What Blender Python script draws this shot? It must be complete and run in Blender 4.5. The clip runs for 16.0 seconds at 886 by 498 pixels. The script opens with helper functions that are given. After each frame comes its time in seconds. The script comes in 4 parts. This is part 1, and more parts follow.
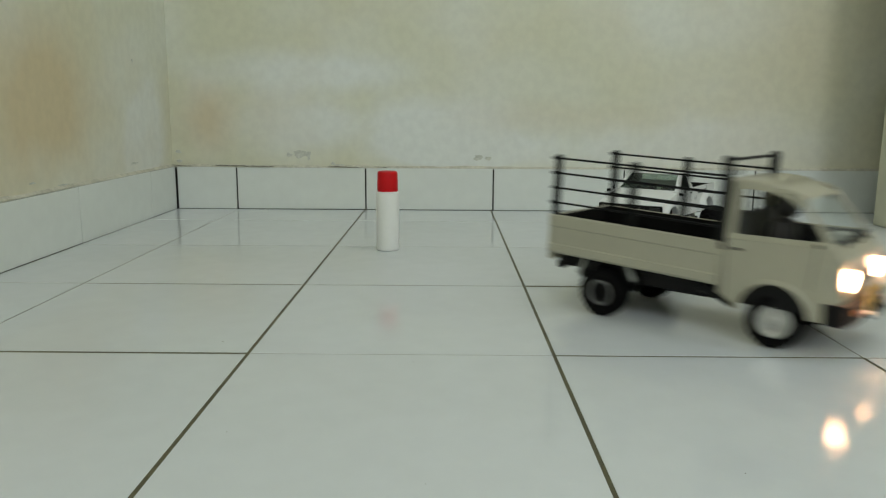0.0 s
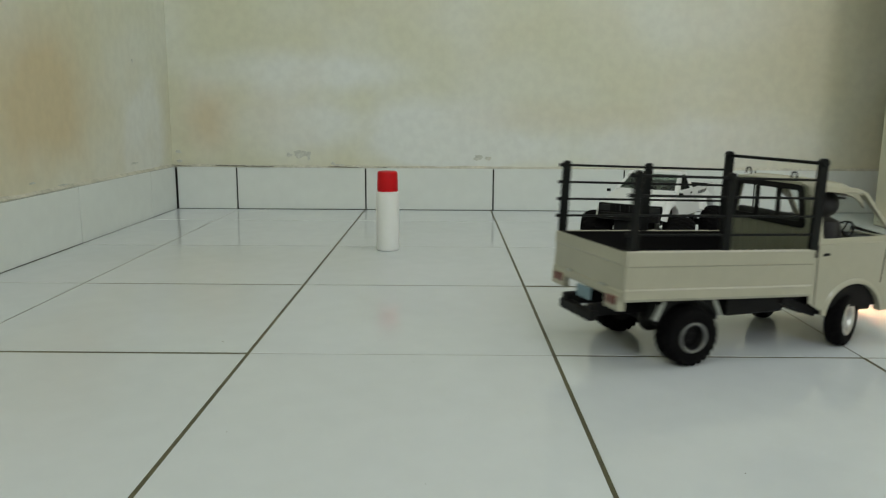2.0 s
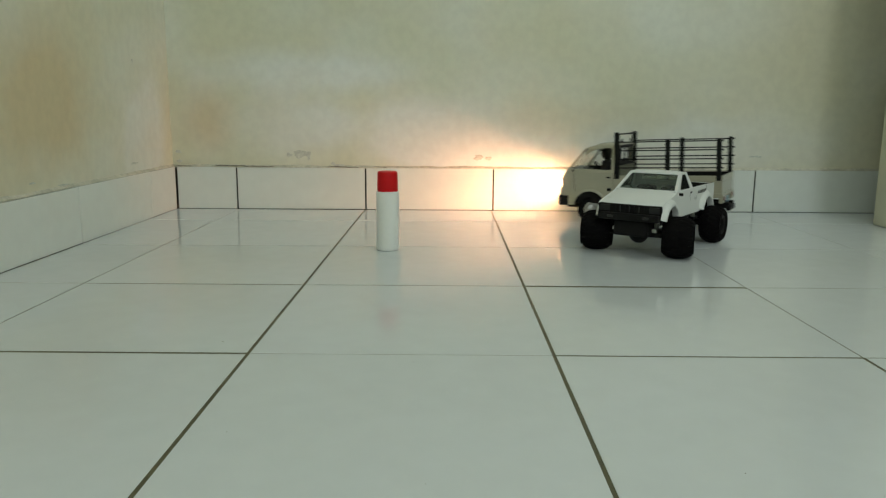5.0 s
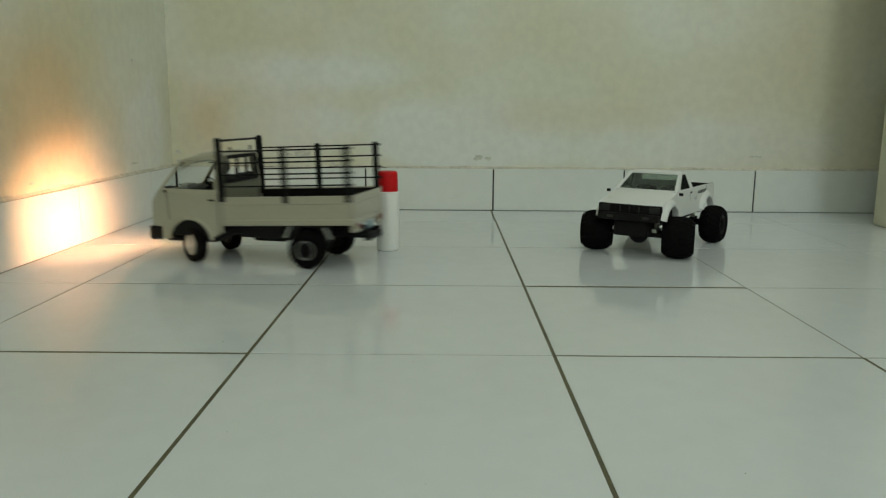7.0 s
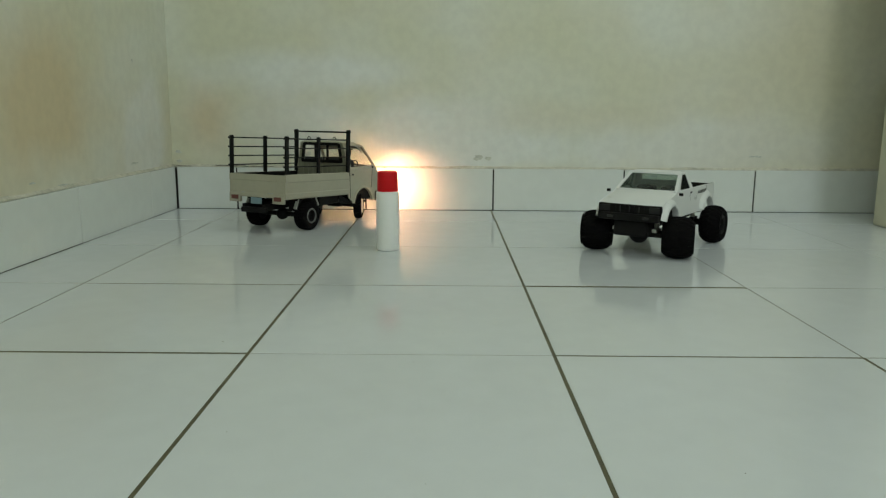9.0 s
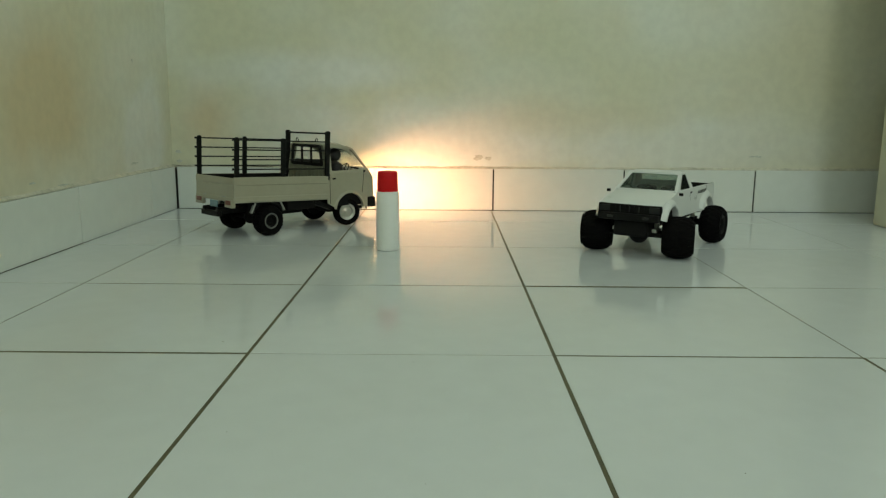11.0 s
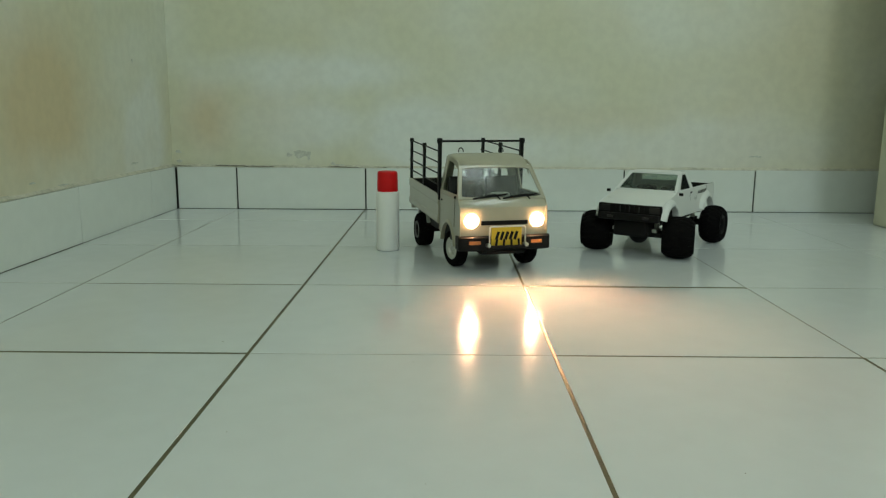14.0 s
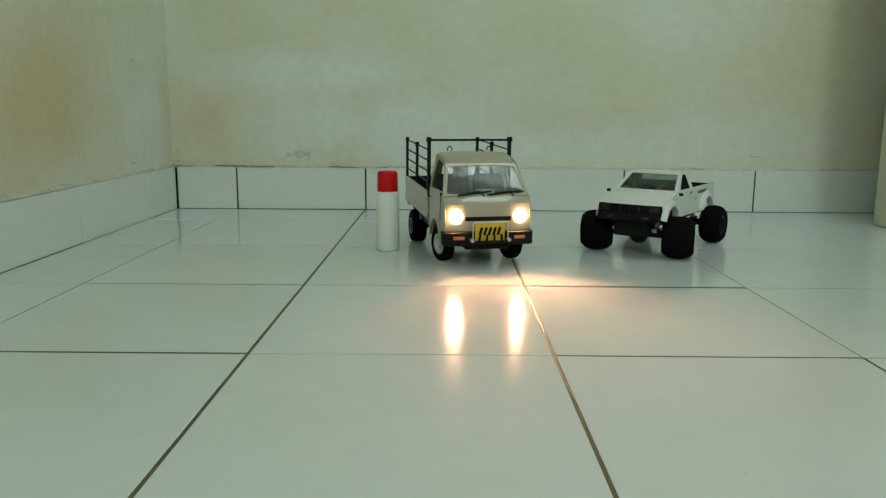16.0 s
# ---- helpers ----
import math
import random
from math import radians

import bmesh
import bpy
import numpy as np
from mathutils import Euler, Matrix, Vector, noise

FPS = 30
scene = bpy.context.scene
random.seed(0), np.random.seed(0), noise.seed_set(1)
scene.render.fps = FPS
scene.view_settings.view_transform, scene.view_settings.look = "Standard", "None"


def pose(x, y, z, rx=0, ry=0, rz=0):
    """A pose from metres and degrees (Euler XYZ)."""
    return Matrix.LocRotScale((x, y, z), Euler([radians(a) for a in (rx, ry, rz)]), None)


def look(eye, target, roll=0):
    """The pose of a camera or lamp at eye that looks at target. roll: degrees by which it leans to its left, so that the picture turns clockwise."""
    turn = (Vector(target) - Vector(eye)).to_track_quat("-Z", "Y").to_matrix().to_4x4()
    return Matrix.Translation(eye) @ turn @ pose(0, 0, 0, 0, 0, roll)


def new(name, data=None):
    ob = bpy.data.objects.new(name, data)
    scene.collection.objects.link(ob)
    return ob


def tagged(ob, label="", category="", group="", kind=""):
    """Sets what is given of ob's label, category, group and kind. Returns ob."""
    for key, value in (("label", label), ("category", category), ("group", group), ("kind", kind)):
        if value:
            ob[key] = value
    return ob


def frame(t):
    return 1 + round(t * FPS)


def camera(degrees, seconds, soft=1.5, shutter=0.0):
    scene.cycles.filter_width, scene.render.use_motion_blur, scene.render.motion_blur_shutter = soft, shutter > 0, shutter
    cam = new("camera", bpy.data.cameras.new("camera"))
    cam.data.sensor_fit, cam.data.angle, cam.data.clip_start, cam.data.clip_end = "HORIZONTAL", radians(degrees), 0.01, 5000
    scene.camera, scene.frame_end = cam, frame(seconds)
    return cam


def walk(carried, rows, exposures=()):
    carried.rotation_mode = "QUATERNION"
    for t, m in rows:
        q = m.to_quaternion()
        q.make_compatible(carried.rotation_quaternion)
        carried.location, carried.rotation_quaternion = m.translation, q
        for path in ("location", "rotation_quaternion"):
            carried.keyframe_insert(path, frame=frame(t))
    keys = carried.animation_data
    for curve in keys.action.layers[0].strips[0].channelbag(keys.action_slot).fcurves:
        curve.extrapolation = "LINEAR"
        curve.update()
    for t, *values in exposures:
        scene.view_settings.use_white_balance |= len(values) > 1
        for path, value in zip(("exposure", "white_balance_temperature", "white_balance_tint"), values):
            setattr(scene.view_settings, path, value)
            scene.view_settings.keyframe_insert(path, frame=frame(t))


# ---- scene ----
cam = camera(59.76, 16.0, 1.25, 0.6)


def camera_pose():
    """Tilted down, turned a little to its left, leaning slightly."""
    return Matrix.Translation((0, 0, 0.2356)) @ Matrix.Rotation(radians(0.215), 4, "Z") @ pose(0, 0, 0, 90 - 10.263) @ pose(0, 0, 0, 0, 0, 0.364)


walk(cam, [(0, camera_pose()), (16, camera_pose())],
     exposures=[(0, 0.18, 6400, 7), (2.0, 0.19, 6400, 8), (2.5, 0.19, 6420, 7), (3.0, 0.05, 6500, 5), (4.2, 0.03, 6500, 5), (6.4, -0.18, 6300, -13), (7.0, -0.10, 6600, 0), (7.6, -0.02, 6480, 7), (8.0, -0.10, 6480, 4), (8.5, 0.01, 6440, 2), (9.0, 0.0, 6400, 0),
                (11.5, -0.27, 6720, -11), (12.0, -0.46, 6760, -10), (12.5, -0.02, 6260, -7), (13.0, -0.09, 6280, -9), (16, -0.07, 6330, -9)])

# ---- world and light ----
world = bpy.data.worlds.new("daylight")
scene.world = world
world.use_nodes = True
wn = world.node_tree
sky = wn.nodes.new("ShaderNodeTexSky")
sky.sky_type, sky.sun_disc, sky.sun_elevation, sky.sun_rotation = "NISHITA", False, radians(40), radians(120)
wn.links.new(sky.outputs[0], wn.nodes["Background"].inputs[0])
wn.nodes["Background"].inputs[1].default_value = 0.08

ROOM = dict(x0=-0.646, x1=2.3, y0=-2.4, y1=1.824, z1=2.7)


DAY = (0.97, 1.0, 1.065)


def window_light(name, eye, target, sx, sy, watts, colour):
    la = bpy.data.lights.new(name, "AREA")
    la.shape, la.size, la.size_y, la.energy, la.color = "RECTANGLE", sx, sy, watts, colour
    ob = new(name, la)
    ob.matrix_world = look(eye, target)
    return ob


window_light("window_daylight_east", (2.27, 0.1, 2.0), (0.0, 0.1, 1.6), 1.2, 1.0, 1.5, DAY)
window_light("window_daylight_south", (1.28, -2.37, 1.8), (1.28, 0, 1.4), 0.6, 1.0, 20, DAY)
window_light("window_daylight_west", (-0.62, -1.30, 2.0), (1.0, -1.30, 1.6), 1.0, 1.0, 15, DAY)
# Added unseen lamp, placed to put a highlight on the pickup's nose shelf.
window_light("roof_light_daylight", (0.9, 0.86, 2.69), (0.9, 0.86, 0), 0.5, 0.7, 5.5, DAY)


# ---- materials ----
def nodes_of(name):
    m = bpy.data.materials.new(name)
    m.use_nodes = True
    return m, m.node_tree.nodes, m.node_tree.links, m.node_tree.nodes["Principled BSDF"]


def surface(name, colour, rough=0.5, metal=0.0, vary=0.08, scale=60.0, bump=0.0, bump_scale=400.0, spec=0.5, random_tone=0.0, coat=0.0):
    """A plain surface with fine and coarse variation in tone and gloss, in the object's own metres."""
    m, n, l, b = nodes_of(name)
    tc = n.new("ShaderNodeTexCoord")
    big = n.new("ShaderNodeTexNoise")
    big.inputs["Scale"].default_value, big.inputs["Detail"].default_value = scale * 0.15, 3
    fine = n.new("ShaderNodeTexNoise")
    fine.inputs["Scale"].default_value, fine.inputs["Detail"].default_value = scale, 5
    l.new(tc.outputs["Object"], big.inputs["Vector"])
    l.new(tc.outputs["Object"], fine.inputs["Vector"])
    add = n.new("ShaderNodeMath")
    add.operation = "ADD"
    l.new(big.outputs[0], add.inputs[0])
    l.new(fine.outputs[0], add.inputs[1])
    mr = n.new("ShaderNodeMapRange")
    mr.inputs["From Min"].default_value, mr.inputs["From Max"].default_value = 0.6, 1.4
    mr.inputs["To Min"].default_value, mr.inputs["To Max"].default_value = 1 - vary, 1 + vary
    l.new(add.outputs[0], mr.inputs["Value"])
    value = mr.outputs[0]
    if random_tone:
        oi = n.new("ShaderNodeObjectInfo")
        rr = n.new("ShaderNodeMapRange")
        rr.inputs["To Min"].default_value, rr.inputs["To Max"].default_value = 1 - random_tone, 1 + random_tone
        l.new(oi.outputs["Random"], rr.inputs["Value"])
        mu = n.new("ShaderNodeMath")
        mu.operation = "MULTIPLY"
        l.new(value, mu.inputs[0])
        l.new(rr.outputs[0], mu.inputs[1])
        value = mu.outputs[0]
    vm = n.new("ShaderNodeVectorMath")
    vm.operation = "SCALE"
    vm.inputs[0].default_value = colour
    l.new(value, vm.inputs["Scale"])
    l.new(vm.outputs[0], b.inputs["Base Color"])
    ro = n.new("ShaderNodeMapRange")
    ro.inputs["To Min"].default_value, ro.inputs["To Max"].default_value = rough * 0.75, rough * 1.25
    l.new(fine.outputs[0], ro.inputs["Value"])
    l.new(ro.outputs[0], b.inputs["Roughness"])
    b.inputs["Metallic"].default_value = metal
    b.inputs["Specular IOR Level"].default_value = spec
    b.inputs["Coat Weight"].default_value = coat
    if bump:
        bt = n.new("ShaderNodeTexNoise")
        bt.inputs["Scale"].default_value, bt.inputs["Detail"].default_value = bump_scale, 4
        l.new(tc.outputs["Object"], bt.inputs["Vector"])
        bp = n.new("ShaderNodeBump")
        bp.inputs["Strength"].default_value, bp.inputs["Distance"].default_value = bump, 0.001
        l.new(bt.outputs[0], bp.inputs["Height"])
        l.new(bp.outputs[0], b.inputs["Normal"])
    return m


def glow(name, colour, strength):
    m, n, l, b = nodes_of(name)
    b.inputs["Base Color"].default_value = (0.8, 0.8, 0.75, 1)
    b.inputs["Emission Color"].default_value = (*colour, 1)
    b.inputs["Emission Strength"].default_value = strength
    return m


def clear_pane(name, tint, gloss=0.9, scuff_veil=0.06):
    """Thin clear plastic, finely scuffed: lets light through, with a glossy face and a painted-in reflection veil."""
    m, n, l, b = nodes_of(name)
    n.remove(b)
    tr, gl, mx = n.new("ShaderNodeBsdfTransparent"), n.new("ShaderNodeBsdfGlossy"), n.new("ShaderNodeMixShader")
    tr.inputs[0].default_value = (*tint, 1)
    gl.inputs["Roughness"].default_value = 0.06
    gl.inputs[0].default_value = (gloss, gloss, gloss, 1)
    mx.inputs[0].default_value = 0.02
    l.new(tr.outputs[0], mx.inputs[1])
    l.new(gl.outputs[0], mx.inputs[2])
    # scuffs and the reflected room, both put into one pale diffuse colour
    df, haze = n.new("ShaderNodeBsdfDiffuse"), n.new("ShaderNodeMixShader")
    df.inputs[0].default_value = (0.75, 0.78, 0.74, 1)
    tc, sc = n.new("ShaderNodeTexCoord"), n.new("ShaderNodeTexNoise")
    sc.inputs["Scale"].default_value = 90
    l.new(tc.outputs["Object"], sc.inputs["Vector"])
    mr = n.new("ShaderNodeMapRange")
    mr.inputs["To Min"].default_value, mr.inputs["To Max"].default_value = scuff_veil * 0.6, scuff_veil * 1.4
    l.new(sc.outputs[0], mr.inputs["Value"])
    l.new(mr.outputs[0], haze.inputs[0])
    l.new(mx.outputs[0], haze.inputs[1])
    l.new(df.outputs[0], haze.inputs[2])
    l.new(haze.outputs[0], n["Material Output"].inputs["Surface"])
    return m


def wall_paint():
    """Old cream distemper over white filler: yellowed patches, pale mended patches, water stains, trowel marks."""
    m, n, l, b = nodes_of("wall_paint")
    geo = n.new("ShaderNodeNewGeometry")

    def noise_of(scale, detail, warp=0.0):
        t = n.new("ShaderNodeTexNoise")
        t.inputs["Scale"].default_value, t.inputs["Detail"].default_value, t.inputs["Distortion"].default_value = scale, detail, warp
        l.new(geo.outputs["Position"], t.inputs["Vector"])
        return t.outputs[0]

    def ramp(value, a, c, lo=0.0, hi=1.0):
        r = n.new("ShaderNodeMapRange")
        r.interpolation_type = "SMOOTHSTEP"
        r.inputs["From Min"].default_value, r.inputs["From Max"].default_value = a, c
        r.inputs["To Min"].default_value, r.inputs["To Max"].default_value = lo, hi
        l.new(value, r.inputs["Value"])
        return r.outputs[0]

    def calc(op, a, c):
        k = n.new("ShaderNodeMath")
        k.operation, k.use_clamp = op, op == "ADD"
        for i, v in enumerate((a, c)):
            if isinstance(v, (int, float)):
                k.inputs[i].default_value = v
            else:
                l.new(v, k.inputs[i])
        return k.outputs[0]

    def blob(x, y, z, sx, sz):
        """A soft patch round a place on the wall, with a ragged edge."""
        sub = n.new("ShaderNodeVectorMath")
        sub.operation = "SUBTRACT"
        sub.inputs[1].default_value = (x, y, z)
        l.new(geo.outputs["Position"], sub.inputs[0])
        sc = n.new("ShaderNodeVectorMath")
        sc.operation = "MULTIPLY"
        sc.inputs[1].default_value = (1 / sx, 1 / sx, 1 / sz)
        l.new(sub.outputs[0], sc.inputs[0])
        ln = n.new("ShaderNodeVectorMath")
        ln.operation = "LENGTH"
        l.new(sc.outputs[0], ln.inputs[0])
        return ramp(calc("ADD", calc("MULTIPLY", ln.outputs["Value"], 0.6), calc("MULTIPLY", edge, 0.35)), 0.22, 0.95, 1.0, 0.0)

    edge = noise_of(7, 4, 0.5)
    pale = ramp(noise_of(2.4, 2, 0.3), 0.38, 0.68, 0.0, 0.6)
    for spot in ((-0.36, 1.82, 0.20, 0.16, 0.11), (-0.56, 1.82, 0.22, 0.06, 0.12), (-0.645, 1.70, 0.18, 0.08, 0.14), (0.05, 1.82, 0.13, 0.30, 0.06), (-0.35, 1.82, 0.32, 0.25, 0.06), (-0.02, 1.82, 0.19, 0.30, 0.08), (-0.645, 1.62, 0.16, 0.07, 0.10), (0.58, 1.82, 0.15, 0.30, 0.09)):
        pale = calc("ADD", pale, blob(*spot))
    tan = ramp(noise_of(1.9, 3, 0.4), 0.42, 0.75, 0.0, 0.4)
    for spot in ((-0.645, 1.30, 0.24, 0.22, 0.12, 0.5), (-0.645, 1.02, 0.25, 0.35, 0.22, 0.65), (-0.56, 1.82, 0.21, 0.07, 0.10, 0.75), (0.25, 1.82, 0.22, 0.28, 0.05, 0.25)):
        tan = calc("ADD", tan, calc("MULTIPLY", blob(*spot[:5]), spot[5]))
    base = (0.69, 0.69, 0.525, 1)
    mix1, mix2, mix3 = (n.new("ShaderNodeMix") for _ in range(3))
    for mx in (mix1, mix2, mix3):
        mx.data_type = "RGBA"
    mix1.inputs[6].default_value, mix1.inputs[7].default_value = base, (0.78, 0.81, 0.765, 1)
    l.new(pale, mix1.inputs[0])
    mix2.inputs[7].default_value = (0.66, 0.56, 0.36, 1)
    l.new(mix1.outputs[2], mix2.inputs[6])
    l.new(tan, mix2.inputs[0])
    mix3.blend_type = "MULTIPLY"
    mix3.inputs[0].default_value = 1.0
    gr = n.new("ShaderNodeCombineColor")
    g = ramp(noise_of(45, 5), 0.3, 0.7, 0.965, 1.025)
    for i in range(3):
        l.new(g, gr.inputs[i])
    l.new(mix2.outputs[2], mix3.inputs[6])
    l.new(gr.outputs[0], mix3.inputs[7])
    l.new(mix3.outputs[2], b.inputs["Base Color"])
    b.inputs["Roughness"].default_value = 0.75
    bp = n.new("ShaderNodeBump")
    bp.inputs["Strength"].default_value, bp.inputs["Distance"].default_value = 0.13, 0.003
    l.new(calc("ADD", calc("MULTIPLY", noise_of(18, 5, 0.4), 0.7), calc("MULTIPLY", noise_of(160, 3), 0.15)), bp.inputs["Height"])
    l.new(bp.outputs[0], b.inputs["Normal"])
    return m


WALL = wall_paint()
TILE = surface("glazed_tile", (0.695, 0.735, 0.742), 0.11, vary=0.035, scale=30, bump=0.05, bump_scale=25, spec=0.5, random_tone=0.015)
# the pickup's cream plastic, darkened for the shade behind the hoop
SKIRT = surface("glazed_skirting", (0.765, 0.800, 0.755), 0.17, vary=0.04, scale=30, bump=0.05, bump_scale=25, spec=0.5, random_tone=0.02)
GROUT = surface("dirty_grout", (0.095, 0.088, 0.042), 0.46, vary=0.4, scale=90, bump=0.25, spec=0.5)
GROUT_BLACK = surface("black_joint_filler", (0.022, 0.022, 0.018), 0.85, vary=0.4, scale=90, bump=0.3)
SEAM = surface("dirty_seam", (0.13, 0.12, 0.085), 0.9, vary=0.5, scale=150, bump=0.3)
GROUT_PALE = surface("pale_grout", (0.30, 0.31, 0.28), 0.9, vary=0.3, scale=90, bump=0.3)
MORTAR = surface("rough_mortar", (0.60, 0.585, 0.48), 0.9, vary=0.3, scale=120, bump=0.8, bump_scale=300)
CHIP = surface("chipped_plaster", (0.58, 0.59, 0.52), 0.95, vary=0.3, scale=200, bump=0.6)
CEIL = surface("ceiling_paint", (0.72, 0.72, 0.68), 0.9, vary=0.04, scale=8)
JAMB = surface("jamb_paint", (0.56, 0.55, 0.42), 0.6, vary=0.10, scale=20, bump=0.1)
CREAM = surface("cream_plastic", (0.390, 0.372, 0.277), 0.32, vary=0.05, scale=90, bump=0.03, bump_scale=600, coat=0.7)
CREAM_SHADED = surface("cream_plastic_shaded", (0.20, 0.205, 0.145), 0.45, vary=0.08, scale=90, bump=0.03)
BLACK = surface("black_plastic", (0.0045, 0.0042, 0.004), 0.55, vary=0.3, scale=150, bump=0.05, spec=0.2)
FRAME_BLACK = surface("black_painted_bar", (0.0045, 0.005, 0.0045), 0.55, vary=0.25, scale=150, spec=0.2)
RUBBER = surface("black_rubber", (0.0045, 0.0042, 0.0042), 0.85, vary=0.3, scale=200, bump=0.3, bump_scale=900, spec=0.08)
CHROME = surface("worn_chrome", (0.66, 0.66, 0.63), 0.34, metal=1.0, vary=0.08, scale=200)
DARK_GREY = surface("dark_grey_plastic", (0.008, 0.0085, 0.008), 0.35, vary=0.2, scale=150)
WHEEL_SILVER = surface("silver_wheel_paint", (0.52, 0.52, 0.49), 0.36, metal=0.75, vary=0.1, scale=200)
DULL_METAL = surface("dull_metal", (0.20, 0.20, 0.19), 0.45, metal=0.5, vary=0.15, scale=200)
GREY = surface("grey_plastic", (0.33, 0.34, 0.30), 0.5, vary=0.1, scale=150)
WHITE = surface("white_plastic", (0.74, 0.76, 0.74), 0.30, vary=0.02, scale=40, coat=0.2)
BOTTLE = surface("white_bottle_plastic", (0.85, 0.86, 0.82), 0.38, vary=0.02, scale=120)
RED = surface("red_cap_plastic", (0.58, 0.004, 0.008), 0.45, vary=0.06, scale=200, bump=0.03, spec=0.25)
TAIL = surface("tail_lamp_plastic", (0.15, 0.05, 0.036), 0.35, vary=0.15, scale=200)
AMBER = surface("amber_lamp_plastic", (0.60, 0.20, 0.06), 0.35, vary=0.1, scale=200)
PLATE = surface("yellow_plate", (0.66, 0.46, 0.03), 0.45, vary=0.08, scale=150)
BLUE_PLATE = surface("pale_blue_plate", (0.20, 0.30, 0.34), 0.45, vary=0.08, scale=150)
DOLL = surface("dark_figure_plastic", (0.022, 0.020, 0.018), 0.6, vary=0.3, scale=120)
SEAT = surface("seat_plastic", (0.024, 0.025, 0.022), 0.6, vary=0.2, scale=120)
PANE = clear_pane("clear_pane", (0.96, 0.98, 0.97))
TINT = clear_pane("tinted_pane", (0.62, 0.68, 0.63), 0.8, 0.04)
SMOKE = clear_pane("smoked_pane", (0.30, 0.33, 0.31), 0.8, 0.02)
WARM = (1.0, 0.45, 0.25)
LENS = glow("headlamp_lens_glow", (1.0, 0.48, 0.25), 24.0)
BOWL = glow("headlamp_bowl_glow", (1.0, 0.52, 0.29), 45.0)
BULB = glow("headlamp_bulb_glow", WARM, 3200.0)


# ---- mesh helpers ----
def finish(bm, name, material, smooth=40):
    bmesh.ops.recalc_face_normals(bm, faces=bm.faces)
    me = bpy.data.meshes.new(name)
    bm.to_mesh(me)
    bm.free()
    me.materials.append(material)
    if smooth:
        me.shade_smooth()
        me.set_sharp_from_angle(angle=radians(smooth))
    return me


def part(name, bm, material, parent=None, label="", at=None, smooth=40, bevel=0.0):
    ob = new(name, finish(bm, name, material, smooth))
    ob.parent = parent
    if at is not None:
        ob.matrix_basis = at
    if bevel:
        md = ob.modifiers.new("edge", "BEVEL")
        md.width, md.segments, md.limit_method, md.angle_limit = bevel, 2, "ANGLE", radians(35)
    if label:
        ob["label"] = label
    return ob


def box(bm, x0, x1, y0, y1, z0, z1, m=None):
    ret = bmesh.ops.create_cube(bm, size=1, matrix=Matrix.Translation(((x0 + x1) / 2, (y0 + y1) / 2, (z0 + z1) / 2)) @ Matrix.Diagonal((x1 - x0, y1 - y0, z1 - z0, 1)))
    if m is not None:
        bmesh.ops.transform(bm, matrix=m, verts=ret["verts"])
    return bm


def boxed(*args):
    return box(bmesh.new(), *args)


def rod(bm, a, c, r, seg=10, r2=None):
    a, c = Vector(a), Vector(c)
    m = Matrix.Translation((a + c) / 2) @ (c - a).to_track_quat("Z", "Y").to_matrix().to_4x4()
    bmesh.ops.create_cone(bm, cap_ends=True, segments=seg, radius1=r, radius2=r if r2 is None else r2, depth=(c - a).length, matrix=m)
    return bm


def lathe(bm, profile, seg=32, axis="Z", m=None):
    """Turns a profile of (radius, height) round an axis; closed at the ends where the radius is 0."""
    rings = []
    made = []
    for r, h in profile:
        if r < 1e-6:
            ring = [bm.verts.new((0, 0, h))]
        else:
            ring = [bm.verts.new((r * math.cos(2 * math.pi * i / seg), r * math.sin(2 * math.pi * i / seg), h)) for i in range(seg)]
        rings.append(ring)
        made += ring
    for p, q in zip(rings, rings[1:]):
        for i in range(seg):
            j = (i + 1) % seg
            if len(p) == 1 and len(q) > 1:
                bm.faces.new((p[0], q[i], q[j]))
            elif len(q) == 1 and len(p) > 1:
                bm.faces.new((p[i], p[j], q[0]))
            elif len(p) > 1:
                bm.faces.new((p[i], p[j], q[j], q[i]))
    turn = Matrix.Identity(4)
    if axis == "Y":
        turn = pose(0, 0, 0, -90, 0, 0)
    elif axis == "X":
        turn = pose(0, 0, 0, 0, 90, 0)
    bmesh.ops.transform(bm, matrix=(m or Matrix.Identity(4)) @ turn, verts=made)
    return bm


def sheet(outer, holes, thick, place):
    """A flat panel with holes and a thickness; place(u, v, w) sets each corner in space (w: 0 outside, thick inside)."""
    bm = bmesh.new()
    edges = []
    for loop in (outer, *holes):
        vs = [bm.verts.new((u, v, 0)) for u, v in loop]
        edges += [bm.edges.new((vs[i], vs[(i + 1) % len(vs)])) for i in range(len(vs))]
    bmesh.ops.triangle_fill(bm, use_beauty=True, use_dissolve=False, edges=edges)
    ret = bmesh.ops.extrude_face_region(bm, geom=list(bm.faces))
    for g in ret["geom"]:
        if isinstance(g, bmesh.types.BMVert):
            g.co.z = thick
    for v in bm.verts:
        v.co = Vector(place(*v.co))
    return bm


def rounded(points, r, steps=3):
    """Rounds the corners of a polygon."""
    out = []
    k = len(points)
    for i in range(k):
        p0, p, p1 = (Vector(points[j % k]) for j in (i - 1, i, i + 1))
        d0, d1 = p0 - p, p1 - p
        q = min(r, d0.length * 0.45, d1.length * 0.45)
        a, c = p + d0.normalized() * q, p + d1.normalized() * q
        for s in range(steps + 1):
            t = s / steps
            out.append(tuple(a * (1 - t) ** 2 + p * 2 * t * (1 - t) + c * t * t))
    return out


def arc(cx, cz, r, a0, a1, steps=10):
    return [(cx + r * math.cos(radians(a0 + (a1 - a0) * i / steps)), cz + r * math.sin(radians(a0 + (a1 - a0) * i / steps))) for i in range(steps + 1)]


